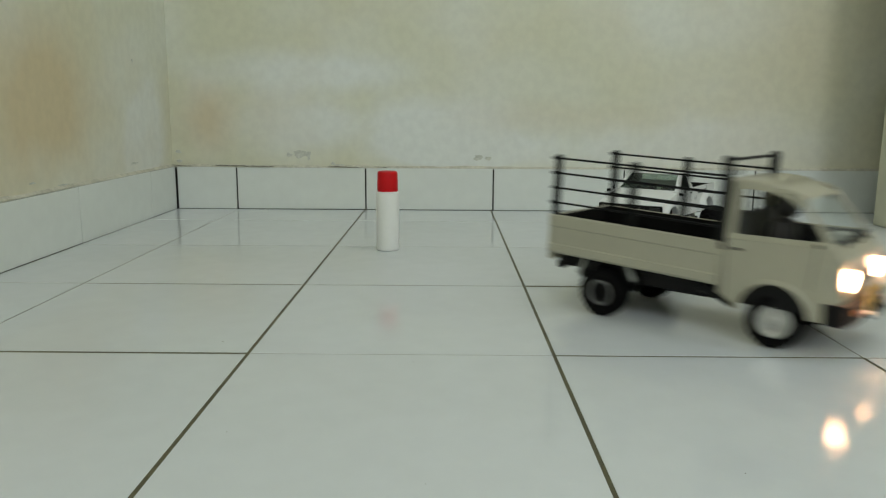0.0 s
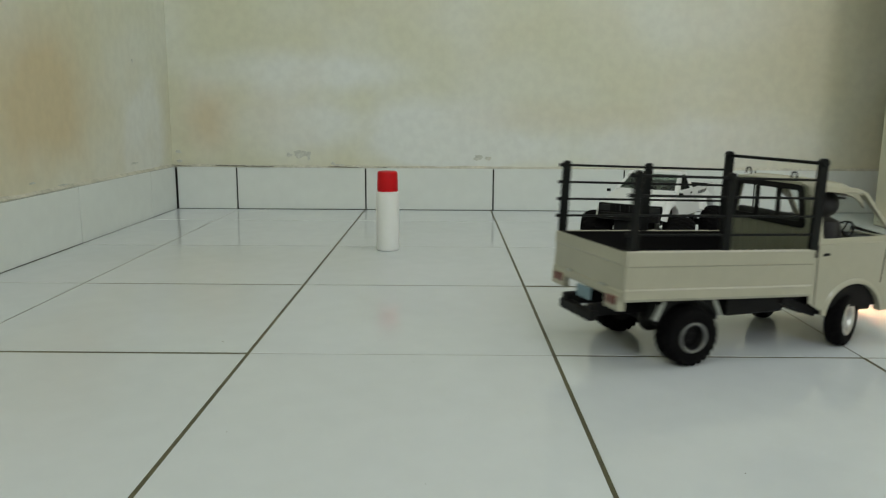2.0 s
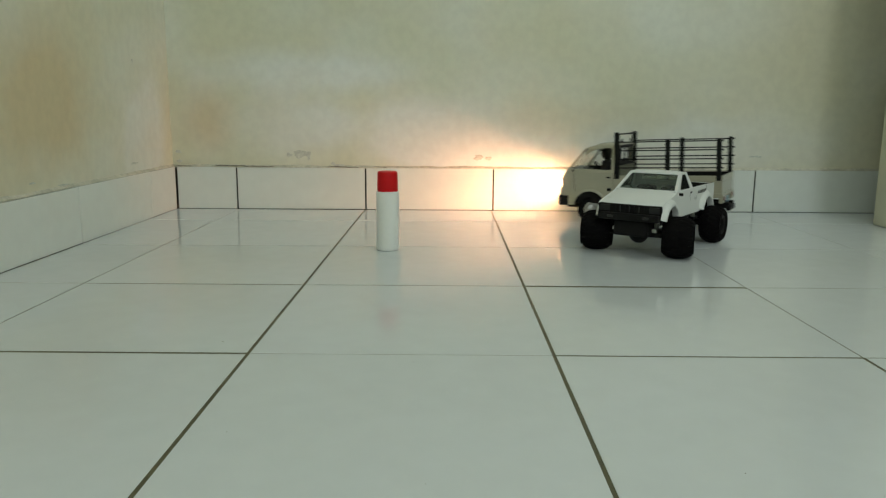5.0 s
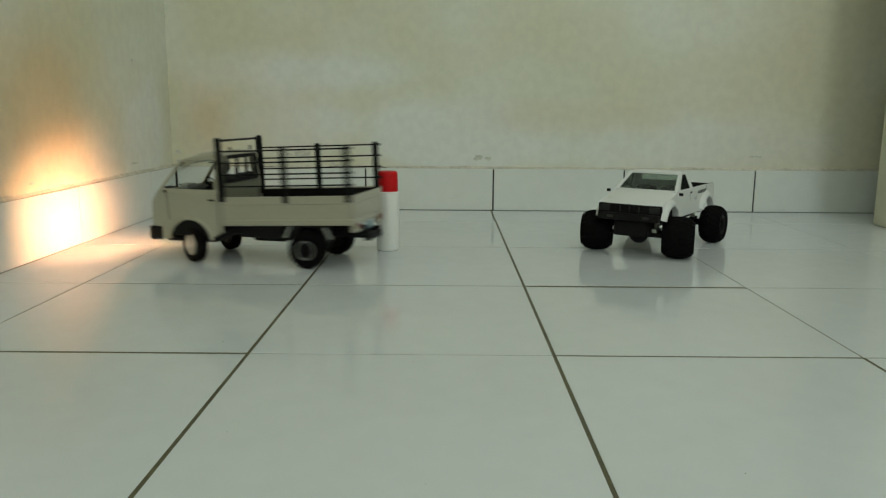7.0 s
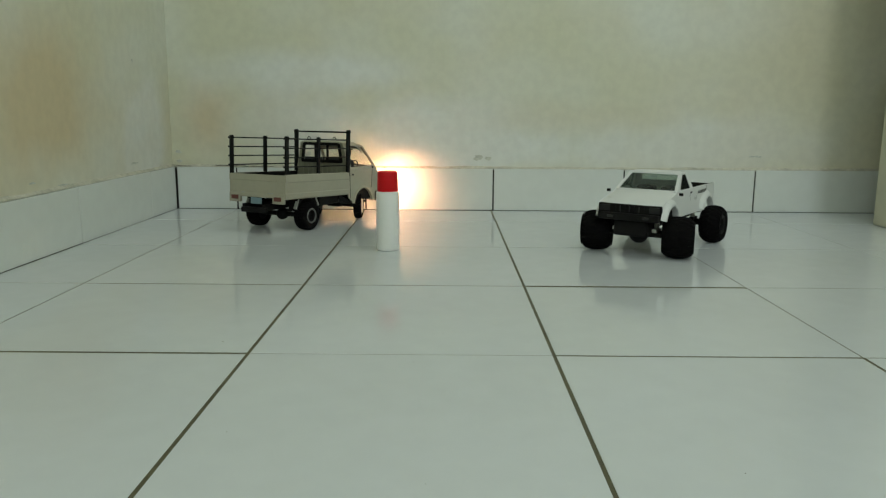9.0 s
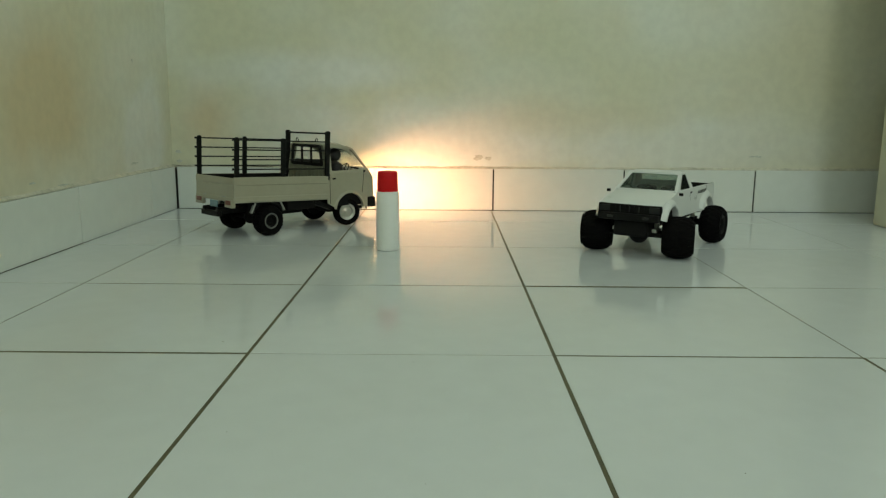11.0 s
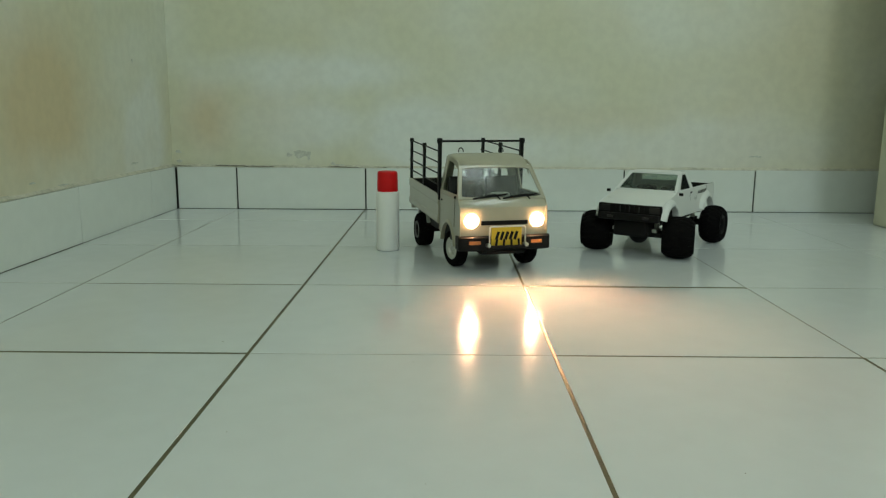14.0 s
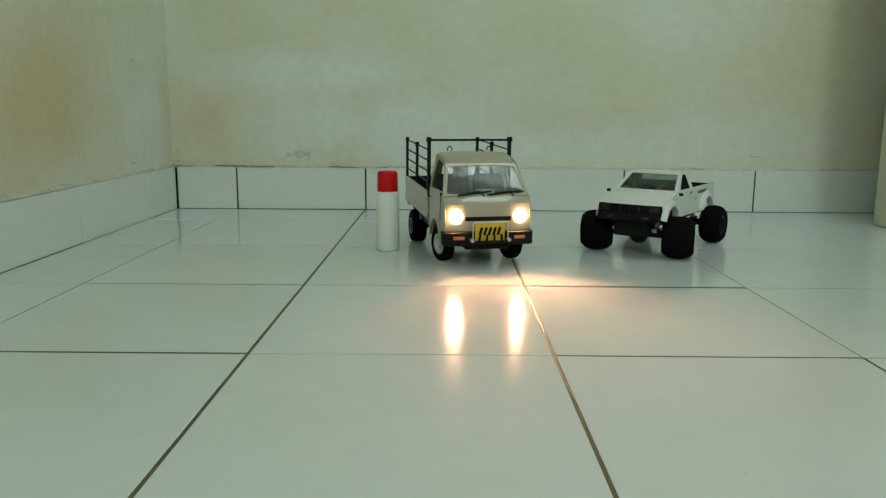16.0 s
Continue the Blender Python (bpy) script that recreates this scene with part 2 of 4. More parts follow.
def loft(bm, sections):
    """Skins a row of open sections of equal length."""
    rows = [[bm.verts.new(p) for p in s] for s in sections]
    for a, c in zip(rows, rows[1:]):
        for i in range(len(a) - 1):
            bm.faces.new((a[i], a[i + 1], c[i + 1], c[i]))
    return bm


def thicken(bm, depth):
    bmesh.ops.recalc_face_normals(bm, faces=bm.faces)
    bmesh.ops.solidify(bm, geom=list(bm.faces), thickness=depth)
    return bm


# ---- structure ----
R = ROOM
FLOOR_X0, BACK_Y = -0.638, 1.818


def wall(name, label, pieces, material=WALL):
    bm = bmesh.new()
    for p in pieces:
        box(bm, *p)
    ob = part(name, bm, material, None, smooth=0)
    return tagged(ob, label, "wall", kind="structure")


wall_north = wall("wall_north", "old cream and white patched plaster wall behind the toys", [(R["x0"] - 0.12, R["x1"] + 0.12, R["y1"], R["y1"] + 0.12, -0.1, R["z1"])])
wall_west = wall("wall_west", "yellowed cream plaster wall with stains", [
    (R["x0"] - 0.12, R["x0"], -0.80, R["y1"], -0.1, R["z1"]), (R["x0"] - 0.12, R["x0"], R["y0"] - 0.12, -1.80, -0.1, R["z1"]),
    (R["x0"] - 0.12, R["x0"], -1.80, -0.80, -0.1, 1.5), (R["x0"] - 0.12, R["x0"], -1.80, -0.80, 2.5, R["z1"])])
E0, E1, W0, W1 = -0.5, 0.7, 1.5, 2.5
wall("wall_east", "plain cream wall with a window opening", [
    (R["x1"], R["x1"] + 0.12, R["y0"] - 0.12, E0, -0.1, R["z1"]), (R["x1"], R["x1"] + 0.12, E1, R["y1"], -0.1, R["z1"]),
    (R["x1"], R["x1"] + 0.12, E0, E1, -0.1, W0), (R["x1"], R["x1"] + 0.12, E0, E1, W1, R["z1"])])
S0, S1 = 0.98, 1.58
wall("wall_south", "plain cream wall with a window opening", [
    (R["x0"], S0, R["y0"] - 0.12, R["y0"], -0.1, R["z1"]), (S1, R["x1"], R["y0"] - 0.12, R["y0"], -0.1, R["z1"]),
    (S0, S1, R["y0"] - 0.12, R["y0"], -0.1, 1.3), (S0, S1, R["y0"] - 0.12, R["y0"], 2.3, R["z1"])])


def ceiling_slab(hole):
    """Ceiling with one square opening, added for the unseen overhead fill lamp."""
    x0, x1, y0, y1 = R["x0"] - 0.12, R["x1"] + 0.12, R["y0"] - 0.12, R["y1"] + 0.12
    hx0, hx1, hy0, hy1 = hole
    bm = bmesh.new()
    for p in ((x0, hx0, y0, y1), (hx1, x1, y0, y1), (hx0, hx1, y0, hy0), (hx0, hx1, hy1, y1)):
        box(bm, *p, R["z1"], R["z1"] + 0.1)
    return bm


ceiling = tagged(part("ceiling", ceiling_slab((0.65, 1.15, 0.51, 1.21)), CEIL, smooth=0), "plain off-white painted ceiling with an opening added for the overhead fill", "ceiling", kind="structure")
partition = tagged(part("wall_partition", boxed(0.906, R["x1"], 1.520, 1.627, 0.0005, R["z1"]), JAMB, smooth=0, bevel=0.004), "end of a cream painted partition wall standing on tiles", "wall", kind="structure")
floor = tagged(part("floor", boxed(R["x0"], R["x1"], R["y0"], R["y1"], -0.05, -0.0003), GROUT, smooth=0), "white glazed floor tiles with dark dirty joints", "floor", kind="structure")

tile_cache = {}


def tile_mesh(w, d, h, material, edge=0.0004):
    key = (round(w, 4), round(d, 4), h, material.name)
    if key not in tile_cache:
        bm = bmesh.new()
        a, c = w / 2, d / 2
        rings = []
        for ins, z in ((0, -h), (0, -edge), (edge * 0.4, -edge * 0.35), (edge, 0)):
            rings.append([bm.verts.new((sx * (a - ins), sy * (c - ins), z)) for sx, sy in ((-1, -1), (1, -1), (1, 1), (-1, 1))])
        for p, q in zip(rings, rings[1:]):
            for i in range(4):
                bm.faces.new((p[i], p[(i + 1) % 4], q[(i + 1) % 4], q[i]))
        bm.faces.new(rings[-1])
        tile_cache[key] = finish(bm, "tile", material, 0)
    return tile_cache[key]


COLS = [FLOOR_X0, -0.4923, -0.1926, 0.1066, 0.4077, 0.7130] + [1.0130 + 0.3 * i for i in range(5)] + [R["x1"]]
ROWS = [R["y0"]] + [0.7222 - 0.3 * i for i in range(10, 0, -1)] + [0.7222, 1.0222, 1.3222, 1.632, BACK_Y]


def joint_x(i, j):
    """Width of the joint along column line i beside row j: two are wide and dirty, the rest tight."""
    if i == 4 and j < 11:
        return 0.0036
    return {1: 0.0019, 2: 0.0035, 3: 0.0034, 4: 0.0014, 5: 0.0014}.get(i, 0.0013)


def joint_y(i, j):
    """Width of the joint along row line j in column i."""
    wide = {(0, 11): 0.0056, (1, 11): 0.0056, (3, 12): 0.0095, (3, 11): 0.0042, (4, 11): 0.0028, (2, 11): 0.0016, (1, 12): 0.0042}
    return wide.get((i, j), {12: 0.0032, 13: 0.0032, 14: 0.0028}.get(j, 0.0024))


def floor_tiles():
    for i, (xa, xb) in enumerate(zip(COLS, COLS[1:])):
        for j, (ya, yb) in enumerate(zip(ROWS, ROWS[1:])):
            xa2, xb2 = xa + joint_x(i, j) / 2, xb - joint_x(i + 1, j) / 2
            ya2, yb2 = ya + joint_y(i, j) / 2, yb - joint_y(i, j + 1) / 2
            w, d = xb2 - xa2, yb2 - ya2
            ob = new("tile", tile_mesh(w, d, 0.006, TILE))
            ob.parent = floor
            tilt = random.uniform(-0.015, 0.015), random.uniform(-0.015, 0.015)
            ob.matrix_basis = pose((xa2 + xb2) / 2, (ya2 + yb2) / 2, random.uniform(0.0, 0.0001), tilt[0], tilt[1], random.uniform(-0.03, 0.03))


def skirting():
    """Tiles on edge along the foot of the north and west walls, on a bed of mortar."""
    h = 0.0976
    north = tagged(part("baseboard", boxed(R["x0"] + 0.001, R["x1"], BACK_Y + 0.0025, R["y1"] - 0.0002, -0.001, h - 0.001), GROUT_BLACK, smooth=0), "row of white glazed skirting tiles with black joints", "skirting", kind="structure")
    xs = [-0.6362, -0.4945, -0.1904, 0.1108, 0.4185, 0.7264, 1.03, 1.34, 1.64, 1.95, R["x1"]]
    for a, c in zip(xs, xs[1:]):
        gap = 0.0035 if a < 0.9 else 0.002
        ob = new("tile", tile_mesh(c - a - gap, h + random.uniform(-0.001, 0.001), 0.005, SKIRT))
        ob.parent = north
        ob.matrix_basis = pose((a + c) / 2, BACK_Y, h / 2 + 0.0012, 90, random.uniform(-0.15, 0.15), 0)
    west = tagged(part("baseboard", boxed(R["x0"] + 0.0002, FLOOR_X0 - 0.0025, R["y0"], BACK_Y - 0.001, -0.001, h), GROUT_PALE, smooth=0), "row of white glazed skirting tiles with thin joints", "skirting", kind="structure")
    ys = [R["y0"]] + [1.332 - 0.302 * i for i in range(12, 0, -1)] + [1.332, 1.663, BACK_Y - 0.003]
    for a, c in zip(ys, ys[1:]):
        ob = new("tile", tile_mesh(c - a - 0.0016, h + 0.001 + random.uniform(-0.001, 0.001), 0.005, SKIRT))
        ob.parent = west
        ob.matrix_basis = pose(FLOOR_X0, (a + c) / 2, h / 2 + 0.0012, 90, 0, 90)


def mortar_line(name, a, c, normal, z):
    """The uneven bead of mortar where plaster meets the skirting."""
    bm = bmesh.new()
    a, c, nrm = Vector(a), Vector(c), Vector(normal)
    k = int((c - a).length / 0.012)
    secs = []
    for i in range(k + 1):
        p = a.lerp(c, i / k)
        wob = noise.noise(p * 14) * 0.0022 + noise.noise(p * 60) * 0.0010
        out = 0.0045 + noise.noise(p * 23 + Vector((3, 1, 7))) * 0.0025
        secs.append([p + Vector((0, 0, z - 0.0005)), p + nrm * out + Vector((0, 0, z)), p + nrm * (out + 0.0006) + Vector((0, 0, z + 0.0015 + wob * 0.4)), p + nrm * 0.001 + Vector((0, 0, z + 0.0045 + wob)), p + Vector((0, 0, z + 0.0055 + wob))])
    ob = part(name, loft(bm, secs), MORTAR, None, smooth=60)
    return tagged(ob, "rough mortar bead over the skirting tiles", "trim", kind="structure")


mortar_line("trim", (R["x0"], R["y1"], 0), (R["x1"], R["y1"], 0), (0, -1, 0), 0.0985)
mortar_line("trim", (R["x0"], -1.0, 0), (R["x0"], R["y1"], 0), (1, 0, 0), 0.0995)


def open_seam(parent, x0, x1, z, seed):
    """A ragged dark gap between the plaster and the top of the skirting."""
    rnd = random.Random(seed)
    bm = bmesh.new()
    k = max(4, int((x1 - x0) / 0.008))
    secs = []
    for i in range(k + 1):
        x, half = x0 + (x1 - x0) * i / k, rnd.uniform(0.0003, 0.0009) * (0.4 if i in (0, k) else 1)
        zz = z + rnd.uniform(-0.0006, 0.0006) + 0.0022 * (1 - i / k)
        secs.append([(x, -0.0080, zz - half), (x, -0.0092, zz - half * 0.4), (x, -0.0092, zz + half * 0.4), (x, -0.0050, zz + half)])
    part("open_seam", loft(bm, secs), SEAM, parent, "dark crack over the skirting", pose(0, R["y1"], 0), smooth=0)


def paint_chip(parent, x, y, z, w, h, north=True, seed=0):
    """A ragged spot where the paint has come off, a little proud of the wall."""
    rnd = random.Random(seed)
    bm = bmesh.new()
    k = 14
    ring = []
    for i in range(k):
        a = 2 * math.pi * i / k
        r = rnd.uniform(0.45, 1.0)
        u, v = w / 2 * r * math.cos(a), h / 2 * r * math.sin(a)
        ring.append((u, v))
    lo = [bm.verts.new((u, 0, v)) for u, v in ring]
    hi = [bm.verts.new((u * 0.85, -0.0008, v * 0.85)) for u, v in ring]
    for i in range(k):
        bm.faces.new((lo[i], lo[(i + 1) % k], hi[(i + 1) % k], hi[i]))
    bm.faces.new(hi)
    part("paint_chip", bm, CHIP, parent, "grey chipped spot in the paint", pose(x, y, z, 0, 0, 0 if north else 90), smooth=0)


# ---- the cream pickup ----
WB, RW, RF = 0.1905, 0.0285, 0.0280


def tyre_mesh(r, rim, w, crown, lugs, count, fat):
    """A tyre whose tread blocks are moulded into one skin, in a chevron that runs over the shoulders."""
    bm = bmesh.new()
    seg, rings = count * 6, []
    across = [(-0.86, 0.0, 0), (-1.0, 0.40, 0), (-0.99, 0.72, 0), (-0.93, 0.90, 0.5), (-0.80, 0.97, 1), (-0.55, 0.995, 1), (-0.30, 1.0, 1), (-0.06, 1.0, 1), (-0.055, 1.0, -1)]
    if fat:
        across = [(-0.80, 0.0, 0), (-0.96, 0.40, 0), (-1.0, 0.66, 0), (-0.97, 0.82, 0.6), (-0.86, 0.93, 1), (-0.66, 0.98, 1), (-0.36, 1.0, 1), (-0.05, 1.0, 1)]
    across += [(-h, k, g) for h, k, g in reversed(across)]
    for h, k, g in across:
        ring = []
        for i in range(seg):
            step = (i + (0 if h < 0 else 3) + int(round(abs(h) * (4 if fat else 3)))) % 6
            base = rim + (r - lugs - rim) * k - crown * (abs(h) ** 3 if k > 0.8 else 0)
            up = lugs * abs(g) if g > 0 and step < 4 else 0.0
            a = 2 * math.pi * i / seg
            ring.append(bm.verts.new(((base + up) * math.cos(a), h * w / 2, (base + up) * math.sin(a))))
        rings.append(ring)
    for p, q in zip(rings, rings[1:]):
        for i in range(seg):
            bm.faces.new((p[i], p[(i + 1) % seg], q[(i + 1) % seg], q[i]))
    return bm


def make_wheel(parent, name, x, y, r, rim, w, side, style, lugs, crown=0.0012):
    """Rim with its tyre; outer face towards side (+1 left, -1 right)."""
    bm = bmesh.new()
    h = w / 2
    prof = [(0.0, h * 0.62), (rim * 0.20, h * 0.62), (rim * 0.26, h * 0.50), (rim * 0.62, h * 0.42), (rim * 0.74, h * 0.80), (rim * 0.98, h * 0.94), (rim * 1.03, h * 0.86), (rim * 1.0, 0.0), (rim * 1.0, -h * 0.8), (rim * 0.7, -h * 0.82), (0.0, -h * 0.5)]
    lathe(bm, prof, 28, "Y", Matrix.Diagonal((1, side, 1, 1)))
    for i in range(6 if style == "steel" else 8):
        a = 2 * math.pi * i / (6 if style == "steel" else 8)
        p = Vector((math.cos(a) * rim * 0.45, 0, math.sin(a) * rim * 0.45))
        rod(bm, p + Vector((0, side * h * 0.40, 0)), p + Vector((0, side * h * 0.60, 0)), rim * 0.08, 6)
    ob = part(name, bm, {"steel": WHEEL_SILVER, "ring": BLACK, "monster": BLACK}[style], parent)
    ob.location = (x, y, r)
    if style == "steel":
        part("hub_back", lathe(bmesh.new(), [(0.0, -h * 0.86), (rim * 1.0, -h * 0.86), (rim * 1.0, -h * 0.97), (rim * 0.4, -h * 1.05), (0.0, -h * 1.05)], 24, "Y", Matrix.Diagonal((1, side, 1, 1))), BLACK, ob, "black inner face of the wheel")
    bm = tyre_mesh(r, rim, w, crown, lugs, 22 if style == "monster" else 26, style == "monster")
    part("tyre", bm, RUBBER, ob, "black rubber tyre with block tread")
    if style == "ring":
        bm = bmesh.new()
        lathe(bm, [(rim * 0.80, h * 0.84), (rim * 0.83, h * 1.0), (rim * 0.95, h * 1.02), (rim * 1.0, h * 0.9), (rim * 0.80, h * 0.84)], 28, "Y", Matrix.Diagonal((1, side, 1, 1)))
        part("beadlock_ring", bm, DULL_METAL, ob, "silver ring round the rim")
    return ob


def cab_half_width(z):
    """Half width of the cab: upright below the belt line, leaning in above it."""
    return 0.0675 if z < 0.108 else 0.0675 - (z - 0.108) * 0.22


def pickup_body(root):
    BEDX0, BEDX1, BW, ZT, ZB = -0.0755, 0.1335, 0.0672, 0.1065, 0.0625
    # load bed: floor, two sides, tailgate, headboard, each with a pressed band
    part("bed_floor", boxed(BEDX0 + 0.003, BEDX1 - 0.002, -BW + 0.003, BW - 0.003, 0.067, 0.070), BLACK, root, "black bed floor", bevel=0.0006)
    for s, nm in ((1, "bed_side"), (-1, "bed_side")):
        secs = []
        for z, o in ((ZB, 0.0), (ZB + 0.002, 0.0012), (ZB + 0.008, 0.0012), (ZB + 0.0095, 0.0), (ZT - 0.013, 0.0), (ZT - 0.0115, 0.0012), (ZT - 0.0012, 0.0012), (ZT, 0.0004)):
            secs.append([(x, s * (BW - 0.0012 + o), z) for x in (BEDX0, -0.02, 0.05, BEDX1)])
        part(nm, thicken(loft(bmesh.new(), secs), 0.0028 * s), CREAM, root, smooth=25)
    secs = []
    for z, o in ((ZB, 0.0), (ZB + 0.002, 0.0010), (ZB + 0.007, 0.0010), (ZB + 0.0085, 0.0), (ZT - 0.013, 0.0), (ZT - 0.0115, 0.0010), (ZT - 0.0012, 0.0010), (ZT, 0.0004)):
        secs.append([(BEDX0 - o, y, z) for y in (-BW + 0.0005, -0.02, 0.02, BW - 0.0005)])
    part("tailgate", thicken(loft(bmesh.new(), secs), 0.0028), CREAM, root, "cream tailgate with pressed bands", smooth=25)
    for s in (-1, 1):
        part("bed_liner", boxed(BEDX0 + 0.0035, BEDX1 - 0.003, s * (BW - 0.0036) - 0.0006, s * (BW - 0.0036) + 0.0006, 0.070, ZT - 0.0006), BLACK, root, "black inner face of the bed side")
    part("bed_liner", boxed(BEDX0 + 0.0030, BEDX0 + 0.0042, -BW + 0.0045, BW - 0.0045, 0.070, ZT - 0.0006), BLACK, root, "black inner face of the tailgate")
    part("headboard", boxed(BEDX1 - 0.0025, BEDX1, -BW + 0.003, BW - 0.003, 0.070, 0.0830), BLACK, root, bevel=0.0006)
    for s in (-1, 1):
        lamp = part("tail_lamp", boxed(BEDX0 - 0.0036, BEDX0 + 0.004, s * 0.052 - 0.0085, s * 0.052 + 0.0085, 0.0570, 0.0650), TAIL, root, "dull red tail lamp", bevel=0.0008)
        part("lamp_frame", boxed(BEDX0 - 0.0022, BEDX0 + 0.005, s * 0.053 - 0.0125, s * 0.053 + 0.0135, 0.0520, 0.0660), CREAM, lamp, bevel=0.0008)
    part("rear_plate", boxed(BEDX0 - 0.002, BEDX0, -0.013, 0.013, 0.0500, 0.0620), BLUE_PLATE, root, "pale blue plate", bevel=0.0004)
    part("tailgate_marking", boxed(BEDX0 - 0.0018, BEDX0 - 0.0005, -0.040, -0.028, 0.0700, 0.0720), GREY, root)
    part("tailgate_marking", boxed(BEDX0 - 0.0018, BEDX0 - 0.0005, 0.028, 0.036, 0.0700, 0.0720), GREY, root)
    # stake rack
    ztop = 0.1765
    for s in (-1, 1):
        y = s * 0.0672
        for x in (-0.0690, 0.0294):
            bm = boxed(x - 0.0045, x + 0.0045, y - 0.0018, y + 0.0018, 0.0965, ztop)
            rod(bm, (x, y - s * 0.003, ztop - 0.001), (x, y + s * 0.003, ztop - 0.0012), 0.0040, 10)
            part("rack_post", bm, FRAME_BLACK, root, bevel=0.0005)
        bm = boxed(0.1310 - 0.0050, 0.1310 + 0.0050, y - 0.0022, y + 0.0022, 0.0965, 0.1890)
        rod(bm, (0.131, y - s * 0.0032, 0.188), (0.131, y + s * 0.0040, 0.188), 0.0044, 10)
        part("hoop_post", bm, FRAME_BLACK, root, bevel=0.0005)
        for z in (0.1745, 0.1570, 0.1395, 0.1220):
            bm = rod(bmesh.new(), (-0.0765, y, z), (0.1330, y, z), 0.0012, 8)
            rod(bm, (-0.0775, y, z), (-0.0750, y, z), 0.0019, 8)
            part("rack_rail", bm, FRAME_BLACK, root)
    part("hoop_bar", rod(bmesh.new(), (0.131, -0.0715, 0.1875), (0.131, 0.0715, 0.1875), 0.0017, 10), FRAME_BLACK, root)
    # the bed and its rack ride tail-high on the frame
    tilt = Matrix.Translation((0.0555, 0, 0)) @ pose(0, 0, 0, 0, 2.5, 0) @ Matrix.Translation((-0.058, 0, 0))
    for ob in root.children:
        ob.matrix_basis = (Matrix.Translation((0.0015, 0, 0.003)) if ob.name.startswith("hoop") else Matrix.Identity(4)) @ tilt @ ob.matrix_basis
    # cab
    X0, XF = 0.1350, 0.2540
    belt = 0.1080
    for s in (-1, 1):
        outer = [(X0, 0.050)] + [(0.1535, 0.0395)] + arc(WB, 0.0315, 0.0355, 168, 14, 14) + [(0.2300, 0.036), (XF - 0.003, 0.036), (XF, 0.060), (XF - 0.001, 0.095), (0.2445, belt), (X0, belt)]
        side = part("cab_side", sheet(outer, [], 0.002, lambda u, v, w, s=s: (u, s * (cab_half_width(v) - w), v)), CREAM, root, bevel=0.0006)
        flare = bmesh.new()
        secs = []
        for u, v in arc(WB, 0.0315, 0.0355, 172, 8, 18):
            d = Vector((u - WB, v - 0.0315)).normalized()
            yy = cab_half_width(v)
            secs.append([(u, s * (yy - 0.006), v), (u, s * (yy + 0.0022), v), (u + d.x * 0.0022, s * (yy + 0.0026), v + d.y * 0.0022), (u + d.x * 0.0050, s * (yy + 0.0002), v + d.y * 0.0050)])
        part("wheel_arch", loft(flare, secs), CREAM, side, "raised lip of the wheel arch", smooth=60)
        win = rounded([(0.1475, 0.1135), (0.2345, 0.1135), (0.2035, 0.1555), (0.1505, 0.1590)], 0.0035)
        outer = [(X0, belt), (0.2445, belt), (0.2080, 0.1560), (0.1950, 0.1610), (0.1370, 0.1640)]
        part("window_frame", sheet(outer, [win], 0.0025, lambda u, v, w, s=s: (u, s * (cab_half_width(v) - w), v)), CREAM, root, bevel=0.0005)
        part("door_handle", boxed(0.1480, 0.1565, s * 0.0675 - 0.0005, s * 0.0675 + 0.0016, 0.0965, 0.0995), BLACK, side, "black door handle", bevel=0.0005)
        part("mirror_stub", rod(bmesh.new(), (0.2295, s * 0.066, 0.1095), (0.2295, s * 0.0690, 0.1095), 0.0022, 10), BLACK, side)
        for a, c in (((0.1415, 0.048), (0.1415, 0.1075)), ((0.2240, 0.066), (0.2285, 0.1075))):
            n0 = Vector((c[0] - a[0], 0, c[1] - a[1])).length
            ang = math.degrees(math.atan2(c[0] - a[0], c[1] - a[1]))
            part("door_seam", box(bmesh.new(), -0.0003, 0.0003, -0.0004, 0.0004, 0, n0, pose(a[0], s * 0.0676, a[1], 0, ang, 0)), BLACK, side, smooth=0)
    # roof
    secs = []
    for x, zc, hw in ((0.1350, 0.1675, 0.0550), (0.1400, 0.1690, 0.0555), (0.1600, 0.1700, 0.0555), (0.1800, 0.1675, 0.0550), (0.1940, 0.1625, 0.0545), (0.2030, 0.1560, 0.0535), (0.2075, 0.1520, 0.0530)):
        row = []
        for i in range(17):
            a = math.pi * i / 16
            yy = math.copysign(abs(math.cos(a)) ** 0.45, math.cos(a)) * (hw + 0.0008)
            row.append((x, yy, zc - 0.0070 + 0.0070 * math.sin(a) ** 0.6))
        secs.append([(x, row[0][1] + 0.0007, zc - 0.0115)] + row + [(x, row[-1][1] - 0.0007, zc - 0.0115)])
    part("roof", thicken(loft(bmesh.new(), secs), 0.0018), CREAM, root, smooth=50)
    part("roof_gutter", boxed(0.1342, 0.1368, -0.046, 0.046, 0.1625, 0.1680), CREAM, root, bevel=0.0008)
    for s in (-1, 1):
        bm = bmesh.new()
        pts = [(0.1365, s * 0.033 + 0.0038 * math.cos(a), 0.1715 + 0.0052 * math.sin(a)) for a in np.linspace(-0.3, math.pi + 0.3, 9)]
        for a, c in zip(pts, pts[1:]):
            rod(bm, a, c, 0.0009, 6)
        part("roof_hook", bm, BLACK, root, "black loop on the roof edge")
    # rear wall of the cab, ribbed, coloured as in shade, with a black framed window
    wl = rounded([(-0.047, 0.1280), (0.047, 0.1280), (0.042, 0.1595), (-0.042, 0.1595)], 0.003)
    outer = [(-0.0645, 0.070), (0.0645, 0.070), (0.0650, belt), (0.0550, 0.1640), (-0.0550, 0.1640), (-0.0650, belt)]
